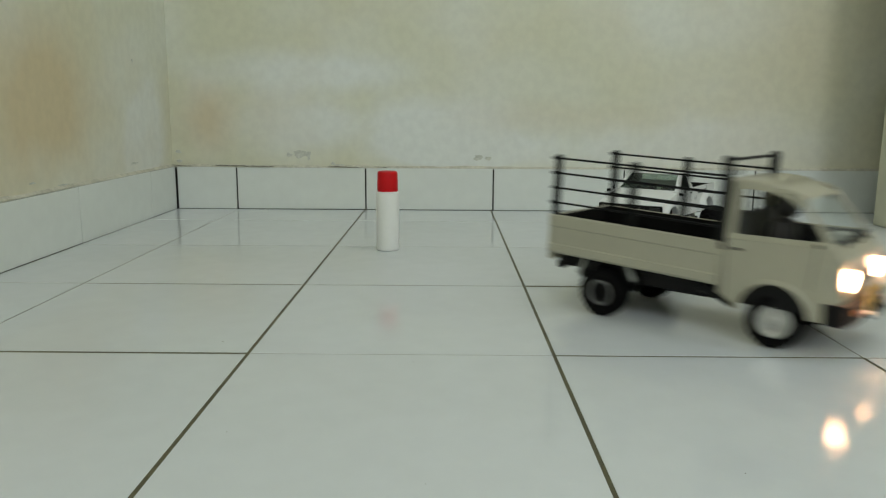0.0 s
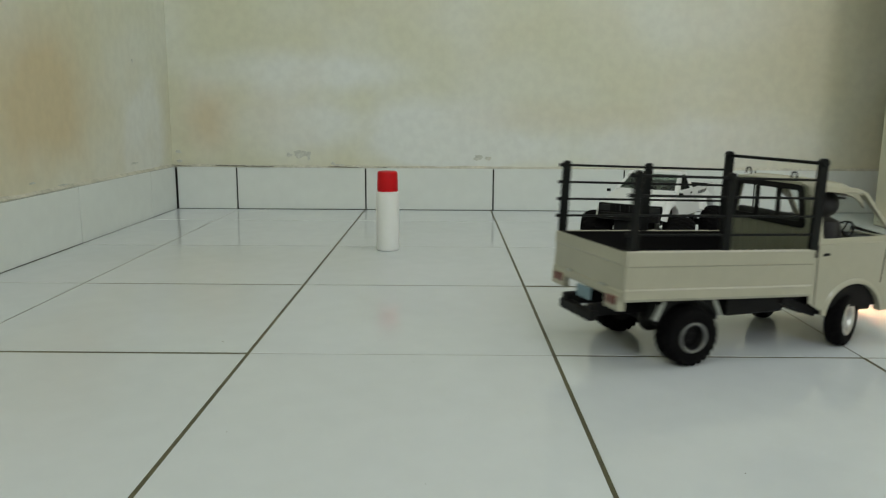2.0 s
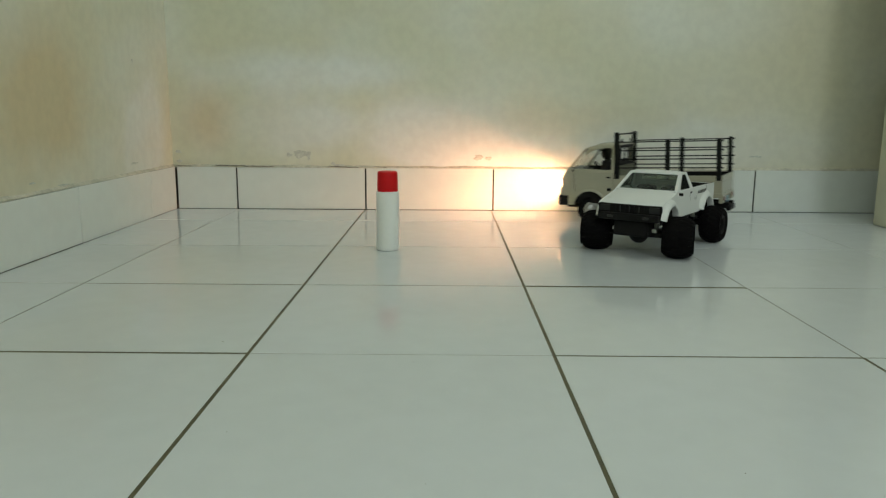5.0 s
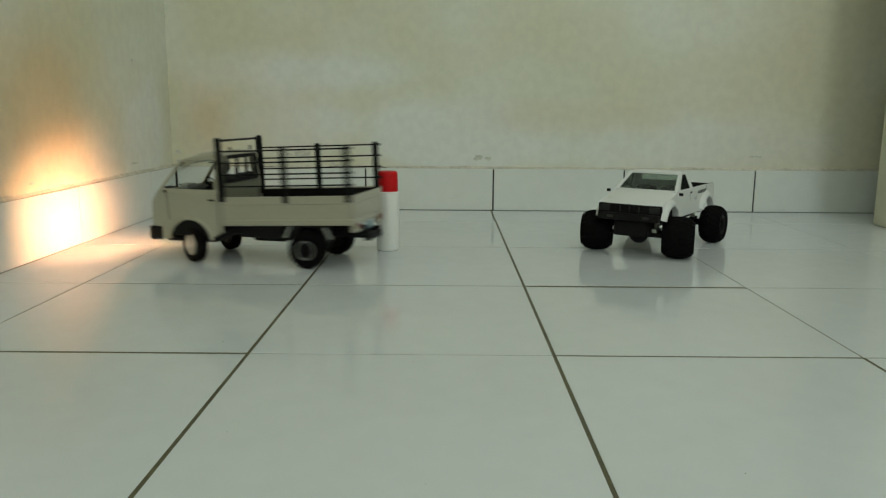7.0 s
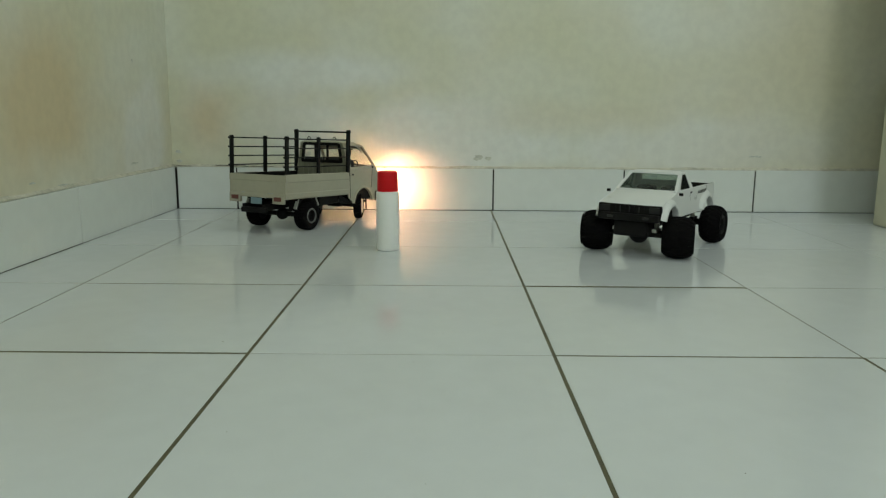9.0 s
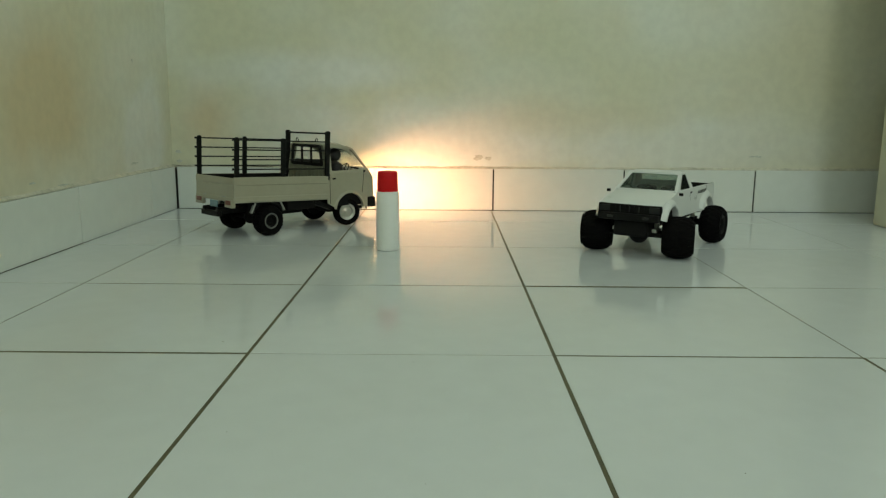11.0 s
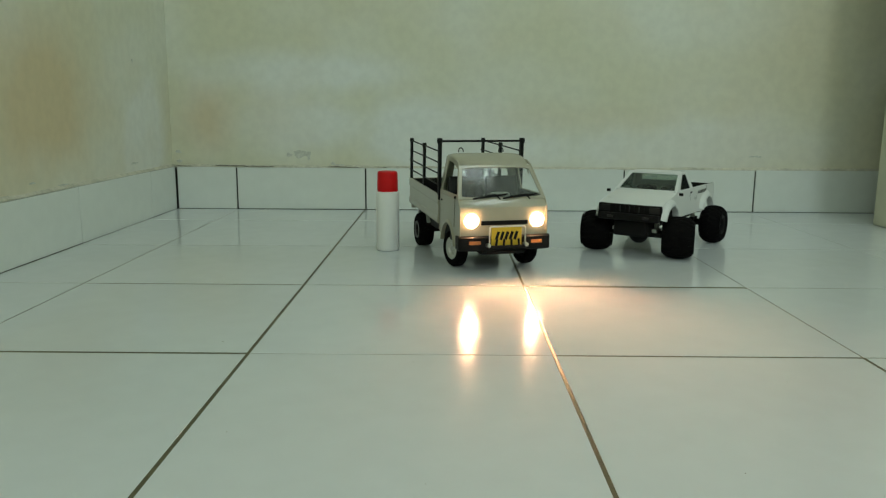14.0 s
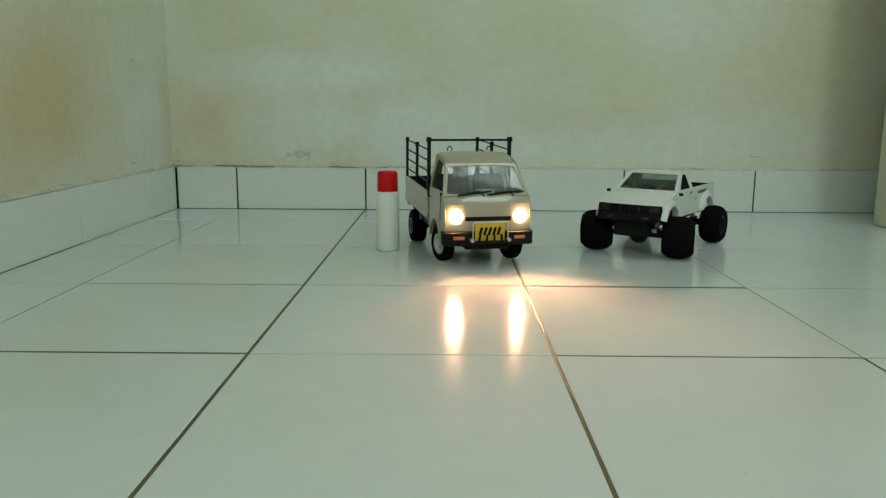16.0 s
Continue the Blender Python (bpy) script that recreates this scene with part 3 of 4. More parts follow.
    rear = part("cab_rear", sheet(outer, [wl], 0.0018, lambda u, v, w: (0.1362 + w, u, v)), CREAM_SHADED, root, "ribbed cream rear wall with shade put into its colour", bevel=0.0004)
    for i in range(9):
        part("rib", boxed(0.1350, 0.1364, -0.050 + i * 0.0125 - 0.0011, -0.050 + i * 0.0125 + 0.0011, 0.075, 0.1205), CREAM_SHADED, rear, bevel=0.0004)
    o2 = rounded([(-0.0545, 0.1225), (0.0545, 0.1225), (0.0480, 0.1650), (-0.0480, 0.1650)], 0.006)
    rw = part("rear_window", sheet(o2, [rounded([(-0.0470, 0.1285), (0.0470, 0.1285), (0.0420, 0.1590), (-0.0420, 0.1590)], 0.003)], 0.002, lambda u, v, w: (0.1338 + w, u, v)), BLACK, root, "black rear window frame", bevel=0.0004)
    for y in (-0.0155, 0.0155):
        part("window_bar", boxed(0.1340, 0.1362, y - 0.0024, y + 0.0024, 0.1280, 0.1595), BLACK, rw)
    # windscreen frame and pane
    a0, a1 = Vector((0.2445, 0, belt)), Vector((0.2075, 0, 0.1545))
    up = (a1 - a0)
    out = Vector((up.z, 0, -up.x)).normalized()

    def screen(u, v, w):
        p = a0 + up * v - out * w
        return (p.x, u, p.z)

    outer = [(-0.0672, 0), (0.0672, 0), (0.0560, 1.0), (-0.0560, 1.0)]
    hole = rounded([(-0.0615, 0.05), (0.0615, 0.05), (0.0515, 0.93), (-0.0515, 0.93)], 0.05)
    part("windscreen_frame", sheet(outer, [hole], 0.0022, screen), CREAM, root, bevel=0.0004)
    part("windscreen", sheet([(-0.0625, 0.03), (0.0625, 0.03), (0.0525, 0.95), (-0.0525, 0.95)], [], 0.0004, lambda u, v, w: screen(u, v, w + 0.0010)), PANE, root, "clear windscreen", smooth=0)
    for y0 in (0.036, -0.010):
        bm = bmesh.new()
        pa, pb = Vector(screen(y0 - 0.044 + 0.03, 0.02, -0.0016)), Vector(screen(y0, 0.10, -0.0022))
        pc = Vector(screen(y0 + 0.018, 0.11, -0.0022))
        pd = Vector(screen(y0 - 0.036, -0.02, -0.0030))
        rod(bm, pd, pc, 0.0013, 6)
        rod(bm, pb, Vector(screen(y0 + 0.006, -0.03, -0.001)), 0.0010, 6)
        rod(bm, pd, pb, 0.0013, 6)
        part("wiper", bm, BLACK, root, "black wiper arm")
    # nose: sloping shelf under the screen, front panel with lamp holes
    secs = []
    for x, z, hw in ((0.2430, 0.1092, 0.0672), (0.2450, 0.1075, 0.0675), (0.2532, 0.0990, 0.0678), (0.2546, 0.0968, 0.0678), (0.2548, 0.0955, 0.0678)):
        secs.append([(x - 0.006, -hw, z)] + [(x - 0.0035 * abs(y / hw) ** 4, y * 0.995, z) for y in np.linspace(-hw, hw, 13)] + [(x - 0.006, hw, z)])
    part("nose_shelf", thicken(loft(bmesh.new(), secs), 0.0015), CREAM, root, smooth=60)
    HZ, HY = 0.0778, 0.0500

    def front(u, v, w):
        return (0.2548 - w - 0.0035 * abs(u / 0.0678) ** 4, u, v)

    circle = lambda cy: [(cy + 0.0104 * math.cos(2 * math.pi * i / 28), HZ + 0.0104 * math.sin(2 * math.pi * i / 28)) for i in range(28)]
    outer = [(y, 0.0965) for y in np.linspace(-0.0676, 0.0676, 15)] + [(y, 0.0440) for y in np.linspace(0.0676, -0.0676, 15)]
    outer = [(float(u), v) for u, v in outer]
    part("front_panel", sheet(outer, [circle(HY), circle(-HY)], 0.0015, front), CREAM, root, smooth=50)
    part("grille", boxed(0.2530, 0.2562, -0.0355, 0.0355, 0.0712, 0.0775), BLACK, root, "black grille strip", bevel=0.0006)
    for s in (-1, 1):
        at = pose(0.2535, s * HY, HZ, 0, 9.5, 0)
        lampo = part("headlight", lathe(bmesh.new(), [(0.0094, 0.0), (0.0095, 0.0008), (0.0088, 0.0012), (0.0086, 0.0010), (0.0086, -0.0225), (0.0092, -0.0227), (0.0094, 0.0)], 28, "X", at), BOWL, root, "lit round headlight", smooth=40)
        part("lens_rim", lathe(bmesh.new(), [(0.0090, 0.0016), (0.0092, 0.0036), (0.0099, 0.0042), (0.0107, 0.0030), (0.0108, 0.0002), (0.0096, 0.0002), (0.0090, 0.0016)], 28, "X", at), LENS, lampo, "glowing lens rim")
        part("bulb", lathe(bmesh.new(), [(0.0, -0.0125), (0.0066, -0.0125), (0.0066, -0.0220), (0.0, -0.0220)], 20, "X", at), BULB, lampo, "bright warm bulb", smooth=0)
        part("lamp_back", lathe(bmesh.new(), [(0.0, -0.0230), (0.0095, -0.0230), (0.0100, -0.0020), (0.0104, -0.0020), (0.0100, -0.0240), (0.0, -0.0240)], 20, "X", at), BLACK, lampo, smooth=0)
    # bumper with indicators and number plate in a bent guard
    bm = bmesh.new()
    secs = []
    for x, z in ((0.2520, 0.0560), (0.2620, 0.0555), (0.2640, 0.0540), (0.2640, 0.0370), (0.2615, 0.0345), (0.2520, 0.0345)):
        secs.append([(x - 0.006 * abs(y / 0.0695) ** 6 - (0.004 if abs(y) < 0.024 else 0), y, z) for y in np.linspace(-0.0695, 0.0695, 21)])
    part("front_bumper", thicken(loft(bm, secs), 0.0015), BLACK, root, "black front bumper", smooth=40)
    part("bumper_end", boxed(0.2380, 0.2560, 0.0660, 0.0695, 0.0350, 0.0555), BLACK, root, bevel=0.001)
    part("bumper_end", boxed(0.2380, 0.2560, -0.0695, -0.0660, 0.0350, 0.0555), BLACK, root, bevel=0.001)
    for s in (-1, 1):
        part("indicator", boxed(0.2620, 0.2645, s * 0.0470 - 0.0085, s * 0.0470 + 0.0085, 0.0445, 0.0495), AMBER, root, "orange indicator lamp", bevel=0.0005)
    plate = part("number_plate", boxed(0.2645, 0.2655, -0.0230, 0.0230, 0.0420, 0.0690), PLATE, root, "yellow plate with black marks", bevel=0.0004)
    bm = bmesh.new()
    for y in (-0.0140, -0.0070, 0.0, 0.0070, 0.0140):
        box(bm, 0.2654, 0.2659, -0.0021, 0.0021, -0.0062, 0.0062, pose(0, y, 0.0570, -18, 0, 0))
    part("plate_mark", bm, BLACK, plate, smooth=0)
    bm = bmesh.new()
    hoop = [(0.2620, -0.0270, 0.0400), (0.2690, -0.0270, 0.0430), (0.2690, -0.0270, 0.0690), (0.2690, -0.0250, 0.0710), (0.2690, 0.0250, 0.0710), (0.2690, 0.0270, 0.0690), (0.2690, 0.0270, 0.0430), (0.2620, 0.0270, 0.0400)]
    for a, c in zip(hoop, hoop[1:]):
        rod(bm, a, c, 0.0012, 8)
    part("bull_bar", bm, CHROME, root, "thin chrome guard round the plate")
    bm = rod(bmesh.new(), (0.2705, -0.0300, 0.0415), (0.2705, 0.0300, 0.0415), 0.0024, 10)
    for y in (-0.0180, -0.0060, 0.0060, 0.0180):
        rod(bm, (0.2705, y, 0.0415), (0.2712, y * 0.9, 0.0530), 0.0017, 8)
    part("guard_bar", bm, BLACK, root, "black low guard bar with short uprights")
    for s in (-1, 1):
        part("guard_end", rod(bmesh.new(), (0.2600, s * 0.0285, 0.0440), (0.2730, s * 0.0285, 0.0440), 0.0028, 10), CHROME, root, "small bright guard bolt")
    # inside the cab
    part("dashboard", boxed(0.2150, 0.2430, -0.060, 0.060, 0.0980, 0.1080), SEAT, root, bevel=0.002)
    for s in (-1, 1):
        part("door_lining", boxed(0.1400, 0.2380, s * 0.0640 - 0.0006, s * 0.0640 + 0.0006, 0.0690, 0.1120), SEAT, root, "dark inner face of the door", bevel=0.0004)
    part("cab_floor", boxed(0.1385, 0.2500, -0.064, 0.064, 0.066, 0.069), SEAT, root)
    part("dash_pack", boxed(0.222, 0.238, -0.012, 0.014, 0.1080, 0.1160), GREY, root, "small pale box on the dashboard", bevel=0.002)
    for s in (-1, 1):
        part("seat", boxed(0.1480, 0.1850, s * 0.031 - 0.022, s * 0.031 + 0.022, 0.074, 0.092), SEAT, root, bevel=0.003)
        part("seat_back", box(bmesh.new(), -0.004, 0.004, s * 0.030 - 0.0265, s * 0.030 + 0.0265, 0, 0.0475, pose(0.1520, 0, 0.086, 0, -6, 0)), SEAT, root, bevel=0.003)
    bm = lathe(bmesh.new(), [(0.0125, -0.0010), (0.0138, 0.0), (0.0125, 0.0010), (0.0115, 0.0), (0.0125, -0.0010)], 24, "Z", pose(0.2060, -0.031, 0.1130, 0, -55, 0))
    rod(bm, (0.2060, -0.031, 0.1130), (0.2220, -0.031, 0.1020), 0.0016, 8)
    for a in (0, 120, 240):
        q = pose(0.2060, -0.031, 0.1130, 0, -55, 0) @ Vector((0.012 * math.cos(radians(a)), 0.012 * math.sin(radians(a)), 0))
        rod(bm, (0.2060, -0.031, 0.1130), q, 0.0009, 6)
    part("steering_wheel", bm, BLACK, root)
    bm = bmesh.new()
    bmesh.ops.create_uvsphere(bm, u_segments=16, v_segments=12, radius=0.0125, matrix=Matrix.Translation((0.1850, -0.027, 0.1425)) @ Matrix.Diagonal((1.1, 1.0, 1.12, 1)))
    lathe(bm, [(0.0, 0.0), (0.013, 0.0), (0.0160, 0.020), (0.0135, 0.033), (0.005, 0.037), (0.005, 0.044), (0.0, 0.044)], 14, "Z", pose(0.1830, -0.029, 0.0910) @ Matrix.Diagonal((0.95, 1.25, 1.05, 1)))
    box(bm, -0.002, 0.013, -0.008, 0.008, -0.001, 0.001, pose(0.1900, -0.027, 0.1495, 0, 6, 0))
    part("driver_figure", bm, DOLL, root, "plain dark toy driver figure")
    # chassis
    for s in (-1, 1):
        part("chassis_rail", boxed(-0.085, 0.245, s * 0.024 - 0.004, s * 0.024 + 0.004, 0.0440, 0.0560), BLACK, root, bevel=0.0008)
        box_x = boxed(0.045, 0.112, s * 0.045 - 0.014, s * 0.045 + 0.014, 0.0420, 0.0640)
        part("side_box", box_x, BLACK, root, bevel=0.002)
        part("under_step", box(bmesh.new(), 0.0, 0.046, s * 0.052 - 0.010, s * 0.052 + 0.010, -0.004, 0.004, pose(0.108, 0, 0.055, 0, 22, 0)), BLACK, root, bevel=0.001)
        part("inner_fender", sheet(arc(0, RW, 0.0345, 160, 20, 12) + [(0.030, 0.0660), (-0.030, 0.0660)], [], 0.020, lambda u, v, w, s=s: (u, s * (0.062 - w), v)), BLACK, root)
        for x0, x1 in ((-0.027, -0.036), (0.027, 0.036)):
            part("fender_stay", box(bmesh.new(), -0.0018, 0.0018, s * 0.0600 - 0.003, s * 0.0600 + 0.003, 0, 0.020, pose(x1, 0, 0.0450, 0, (x0 - x1) * 3000, 0)), GREY, root, bevel=0.0004)
    part("rear_crossbar", boxed(-0.0870, -0.0780, -0.030, 0.030, 0.0400, 0.0500), BLACK, root, bevel=0.0015)
    bm = rod(bmesh.new(), (0, -0.058, RW), (0, 0.058, RW), 0.0050, 12)
    bmesh.ops.create_uvsphere(bm, u_segments=14, v_segments=10, radius=0.0125, matrix=Matrix.Translation((0, 0, RW)))
    rod(bm, (0, 0, RW), (0.10, 0, 0.045), 0.004, 8)
    part("rear_axle", bm, BLACK, root)
    bm = rod(bmesh.new(), (WB, -0.052, RF), (WB, 0.052, RF), 0.0045, 12)
    box(bm, WB - 0.016, WB + 0.016, -0.016, 0.016, 0.024, 0.046)
    part("front_axle", bm, BLACK, root, bevel=0.001)
    part("gearbox", boxed(0.055, 0.110, -0.018, 0.018, 0.030, 0.058), BLACK, root, bevel=0.003)
    part("front_skid", box(bmesh.new(), 0.218, 0.252, -0.034, 0.034, 0.027, 0.034), BLACK, root, bevel=0.002)
    for s in (-1, 1):
        part("front_inner_fender", sheet(arc(WB, 0.0315, 0.0370, 165, 15, 12), [], 0.030, lambda u, v, w, s=s: (u, s * (0.064 - w), v + 0.0008)), BLACK, root)


pickup = tagged(new("toy_pickup_truck"), "cream toy flatbed pickup with black stake rack and lit headlights", "toy truck")
pickup_body(pickup)
WHEELS = {}
for nm, x, y, r, rim, w, s, st, lg in (("rear_wheel", 0, 0.0600, RW, 0.0150, 0.0260, 1, "ring", 0.0018), ("rear_wheel", 0, -0.0600, RW, 0.0150, 0.0260, -1, "ring", 0.0018),
                                       ("front_wheel", WB, 0.0555, RF, 0.0165, 0.0170, 1, "steel", 0.0010), ("front_wheel", WB, -0.0555, RF, 0.0165, 0.0170, -1, "steel", 0.0010)):
    WHEELS[(nm, s)] = (make_wheel(pickup, nm, x, y, r, rim, w, s, st, lg), x, y, r)


# ---- the white monster truck ----
def monster_half(z):
    return 0.0545 if z < 0.104 else 0.0545 - (z - 0.104) * 0.33


def monster_truck():
    root = tagged(new("toy_monster_truck"), "white toy pickup on oversized black tyres, parked on the tiles", "toy truck")
    root.matrix_basis = pose(0.3726, 1.3506, 0, 0, 0, -125)
    B, XF, XR, SILL = 0.0950, 0.1300, -0.1420, 0.0600
    for s in (-1, 1):
        outer = [(XR, 0.0760), (-B - 0.030, 0.0680)] + arc(-B, 0.0540, 0.0290, 152, 28, 10) + [(-0.060, SILL), (0.058, SILL)] + arc(B, 0.0540, 0.0290, 160, 30, 10) + [(XF - 0.003, 0.0700), (XF, 0.0850), (XF - 0.004, 0.0885), (0.064, 0.1030), (-0.020, 0.1045), (XR + 0.006, 0.1045), (XR, 0.1030)]
        side = part("body_side", sheet(outer, [], 0.0022, lambda u, v, w, s=s: (u, s * (monster_half(v) - w), v)), WHITE, root, bevel=0.0008)
        for cx in (B, -B):
            secs = []
            for u, v in arc(cx, 0.0540, 0.0290, 165, 15, 14):
                d = Vector((u - cx, v - 0.0540)).normalized()
                secs.append([(u, s * 0.0500, v), (u, s * 0.0600, v), (u + d.x * 0.0014, s * 0.0612, v + d.y * 0.0014), (u + d.x * 0.0060, s * 0.0598, v + d.y * 0.0060), (u + d.x * 0.0125, s * 0.0538, v + d.y * 0.0125)])
            part("fender_flare", loft(bmesh.new(), secs), WHITE, side, "bulged white wheel arch", smooth=60)
        win = rounded([(-0.0040, 0.1055), (0.0480, 0.1055), (0.0190, 0.1290), (0.0020, 0.1290)], 0.002)
        outer = [(-0.0180, 0.1035), (0.0640, 0.1030), (0.0220, 0.1320), (-0.0040, 0.1330)]
        part("window_frame", sheet(outer, [win], 0.0022, lambda u, v, w, s=s: (u, s * (monster_half(v) - w), v)), WHITE, root, bevel=0.0005)
        part("side_pane", sheet([(-0.0040, 0.1055), (0.0480, 0.1055), (0.0190, 0.1290), (0.0020, 0.1290)], [], 0.0004, lambda u, v, w, s=s: (u, s * (monster_half(v) - w - 0.001), v)), SMOKE, root, "dark side window", smooth=0)
        part("door_handle", boxed(-0.0100, -0.0040, s * 0.0545 - 0.0004, s * 0.0545 + 0.0014, 0.0965, 0.0992), BLACK, side, bevel=0.0004)
        part("wing_mirror", box(bmesh.new(), 0.0680, 0.0725, s * 0.0630 - 0.0032, s * 0.0630 + 0.0032, 0.0985, 0.1035), BLACK, side, bevel=0.0012)
        bm = bmesh.new()
        for k in range(6):
            box(bm, -0.052 - k * 0.008, -0.047 - k * 0.008, s * 0.0545 - 0.0002, s * 0.0545 + 0.0003, 0.0930 - k * 0.0002, 0.0975 + k * 0.0002)
        part("decal", bm, DARK_GREY, side, "dark stripe of unreadable marks on the flank", smooth=0)
    # bonnet, windscreen, roof
    secs = []
    for x, z, c in ((XF, 0.0860, 0.0), (XF - 0.002, 0.0885, 0.0006), (XF - 0.012, 0.0910, 0.0014), (0.100, 0.0962, 0.0020), (0.064, 0.1035, 0.0020)):
        secs.append([(x - 0.004 * abs(y / 0.0540) ** 4, y, z + c * (1 - (y / 0.0540) ** 2) - 0.0016 * abs(y / 0.0540) ** 6) for y in np.linspace(-0.0540, 0.0540, 15)])
    part("bonnet", thicken(loft(bmesh.new(), secs), 0.0015), WHITE, root, "white bonnet", smooth=50)
    a0, a1 = Vector((0.0640, 0, 0.1035)), Vector((0.0200, 0, 0.1325))
    up = a1 - a0
    nrm = Vector((up.z, 0, -up.x)).normalized()

    def screen(u, v, w):
        p = a0 + up * v - nrm * w
        return (p.x, u, p.z)

    hole = [(-0.0480, 0.07), (0.0480, 0.07), (0.0405, 0.90), (-0.0405, 0.90)]
    part("windscreen_frame", sheet([(-0.0540, 0), (0.0540, 0), (0.0452, 1.0), (-0.0452, 1.0)], [hole], 0.0020, screen), WHITE, root, bevel=0.0004)
    part("windscreen", sheet([(-0.0490, 0.05), (0.0490, 0.05), (0.0412, 0.93), (-0.0412, 0.93)], [], 0.0004, lambda u, v, w: screen(u, v, w + 0.001)), TINT, root, "lightly tinted windscreen", smooth=0)
    for y0 in (-0.020, 0.018):
        bm = rod(bmesh.new(), screen(y0, 0.02, -0.0015), screen(y0 - 0.022, 0.34, -0.0012), 0.0008, 6)
        part("wiper", bm, BLACK, root)
    secs = []
    for x, z, hw in ((0.0225, 0.1315, 0.0452), (0.0180, 0.1335, 0.0450), (0.0050, 0.1345, 0.0448), (-0.0030, 0.1335, 0.0448), (-0.0060, 0.1310, 0.0450)):
        secs.append([(x, y, z - 0.0020 * abs(y / hw) ** 5) for y in np.linspace(-hw, hw, 13)])
    part("roof", thicken(loft(bmesh.new(), secs), 0.0015), WHITE, root, smooth=50)
    hole = [(-0.036, 0.1160), (0.036, 0.1160), (0.033, 0.1275), (-0.033, 0.1275)]
    part("cab_rear", sheet([(-0.0540, 0.070), (0.0540, 0.070), (0.0545, 0.104), (0.0452, 0.1325), (-0.0452, 0.1325), (-0.0545, 0.104)], [hole], 0.0018, lambda u, v, w: (-0.0185 + max(0, v - 0.104) * 0.45 + w, u, v)), WHITE, root, bevel=0.0004)
    part("rear_pane", sheet(hole, [], 0.0004, lambda u, v, w: (-0.0175 + (v - 0.104) * 0.45 + w, u, v)), PANE, root, smooth=0)
    # bed
    part("bed_floor", boxed(XR + 0.002, -0.020, -0.0520, 0.0520, 0.0760, 0.0785), BLACK, root)
    part("bed_liner", boxed(XR + 0.004, -0.0205, -0.0525, -0.0512, 0.0785, 0.1054), BLACK, root)
    part("bed_liner", boxed(XR + 0.004, -0.0205, 0.0512, 0.0525, 0.0785, 0.1054), BLACK, root)
    part("bed_liner", boxed(-0.0215, -0.0195, -0.0520, 0.0520, 0.0785, 0.1030), BLACK, root)
    part("bed_liner", boxed(XR + 0.0024, XR + 0.0036, -0.0520, 0.0520, 0.0785, 0.1036), BLACK, root)
    part("tailgate", boxed(XR - 0.0005, XR + 0.0025, -0.0540, 0.0540, 0.0740, 0.1040), WHITE, root, bevel=0.0008)
    for s in (-1, 1):
        part("bed_rail", boxed(XR, -0.0190, s * 0.0537 - 0.0010, s * 0.0537 + 0.0010, 0.1030, 0.1056), WHITE, root, bevel=0.0008)
    # front face
    g = part("grille", boxed(XF - 0.008, XF + 0.0015, -0.0540, 0.0540, 0.0600, 0.0860), BLACK, root, "black grille and bumper block", bevel=0.0015)
    for i in range(7):
        part("grille_bar", boxed(XF + 0.0010, XF + 0.0030, -0.0240 + i * 0.008 - 0.0010, -0.0240 + i * 0.008 + 0.0010, 0.0740, 0.0835), DARK_GREY if i % 2 else BLACK, g)
    for s in (-1, 1):
        part("headlight", boxed(XF + 0.0005, XF + 0.0024, s * 0.0420 - 0.0085, s * 0.0420 + 0.0085, 0.0735, 0.0835), DARK_GREY, g, "dark unlit headlight", bevel=0.0006)
        part("fog_lamp", boxed(XF + 0.0085, XF + 0.0100, s * 0.0300 - 0.0050, s * 0.0300 + 0.0050, 0.0640, 0.0680), DARK_GREY, g, bevel=0.0004)
    part("bumper", boxed(XF - 0.002, XF + 0.0090, -0.0520, 0.0520, 0.0600, 0.0715), BLACK, g, bevel=0.002)
    part("skid_block", boxed(0.084, 0.126, -0.029, 0.029, 0.0330, 0.0600), BLACK, root, "black block under the front", bevel=0.003)
    # interior
    part("dashboard", boxed(0.040, 0.064, -0.048, 0.048, 0.094, 0.1035), SEAT, root, bevel=0.002)
    for s in (-1, 1):
        part("seat", boxed(-0.012, 0.012, s * 0.022 - 0.015, s * 0.022 + 0.015, 0.080, 0.107), SEAT, root, bevel=0.003)
    part("cab_floor", boxed(-0.018, 0.120, -0.050, 0.050, 0.066, 0.070), SEAT, root)
    # chassis and wheels
    part("chassis", boxed(-0.125, 0.122, -0.026, 0.026, 0.044, 0.060), BLACK, root, bevel=0.002)
    for x in (B, -B):
        bm = rod(bmesh.new(), (x, -0.055, 0.0360), (x, 0.055, 0.0360), 0.0060, 12)
        bmesh.ops.create_uvsphere(bm, u_segments=14, v_segments=10, radius=0.0165, matrix=Matrix.Translation((x, 0.004, 0.0350)))
        part("axle", bm, BLACK, root)
        for s in (-1, 1):
            bm = rod(bmesh.new(), (x, s * 0.034, 0.040), (x - math.copysign(0.012, x), s * 0.030, 0.075), 0.0042, 10)
            part("shock_absorber", bm, GREY, root)
            part("spring_plate", boxed(x - 0.012, x + 0.012, s * 0.034 - 0.004, s * 0.034 + 0.004, 0.0395, 0.0450), CHROME if x > 0 else BLACK, root, "small bright plate")
    for x in (B, -B):
        for s in (-1, 1):
            wheel = make_wheel(root, "wheel", x, s * 0.0705, 0.0340, 0.0165, 0.0500 if x > 0 else 0.0370, s, "monster", 0.0020, 0.0060)
            if x > 0:
                wheel.rotation_euler.z = radians(16)
    return root


monster_truck()


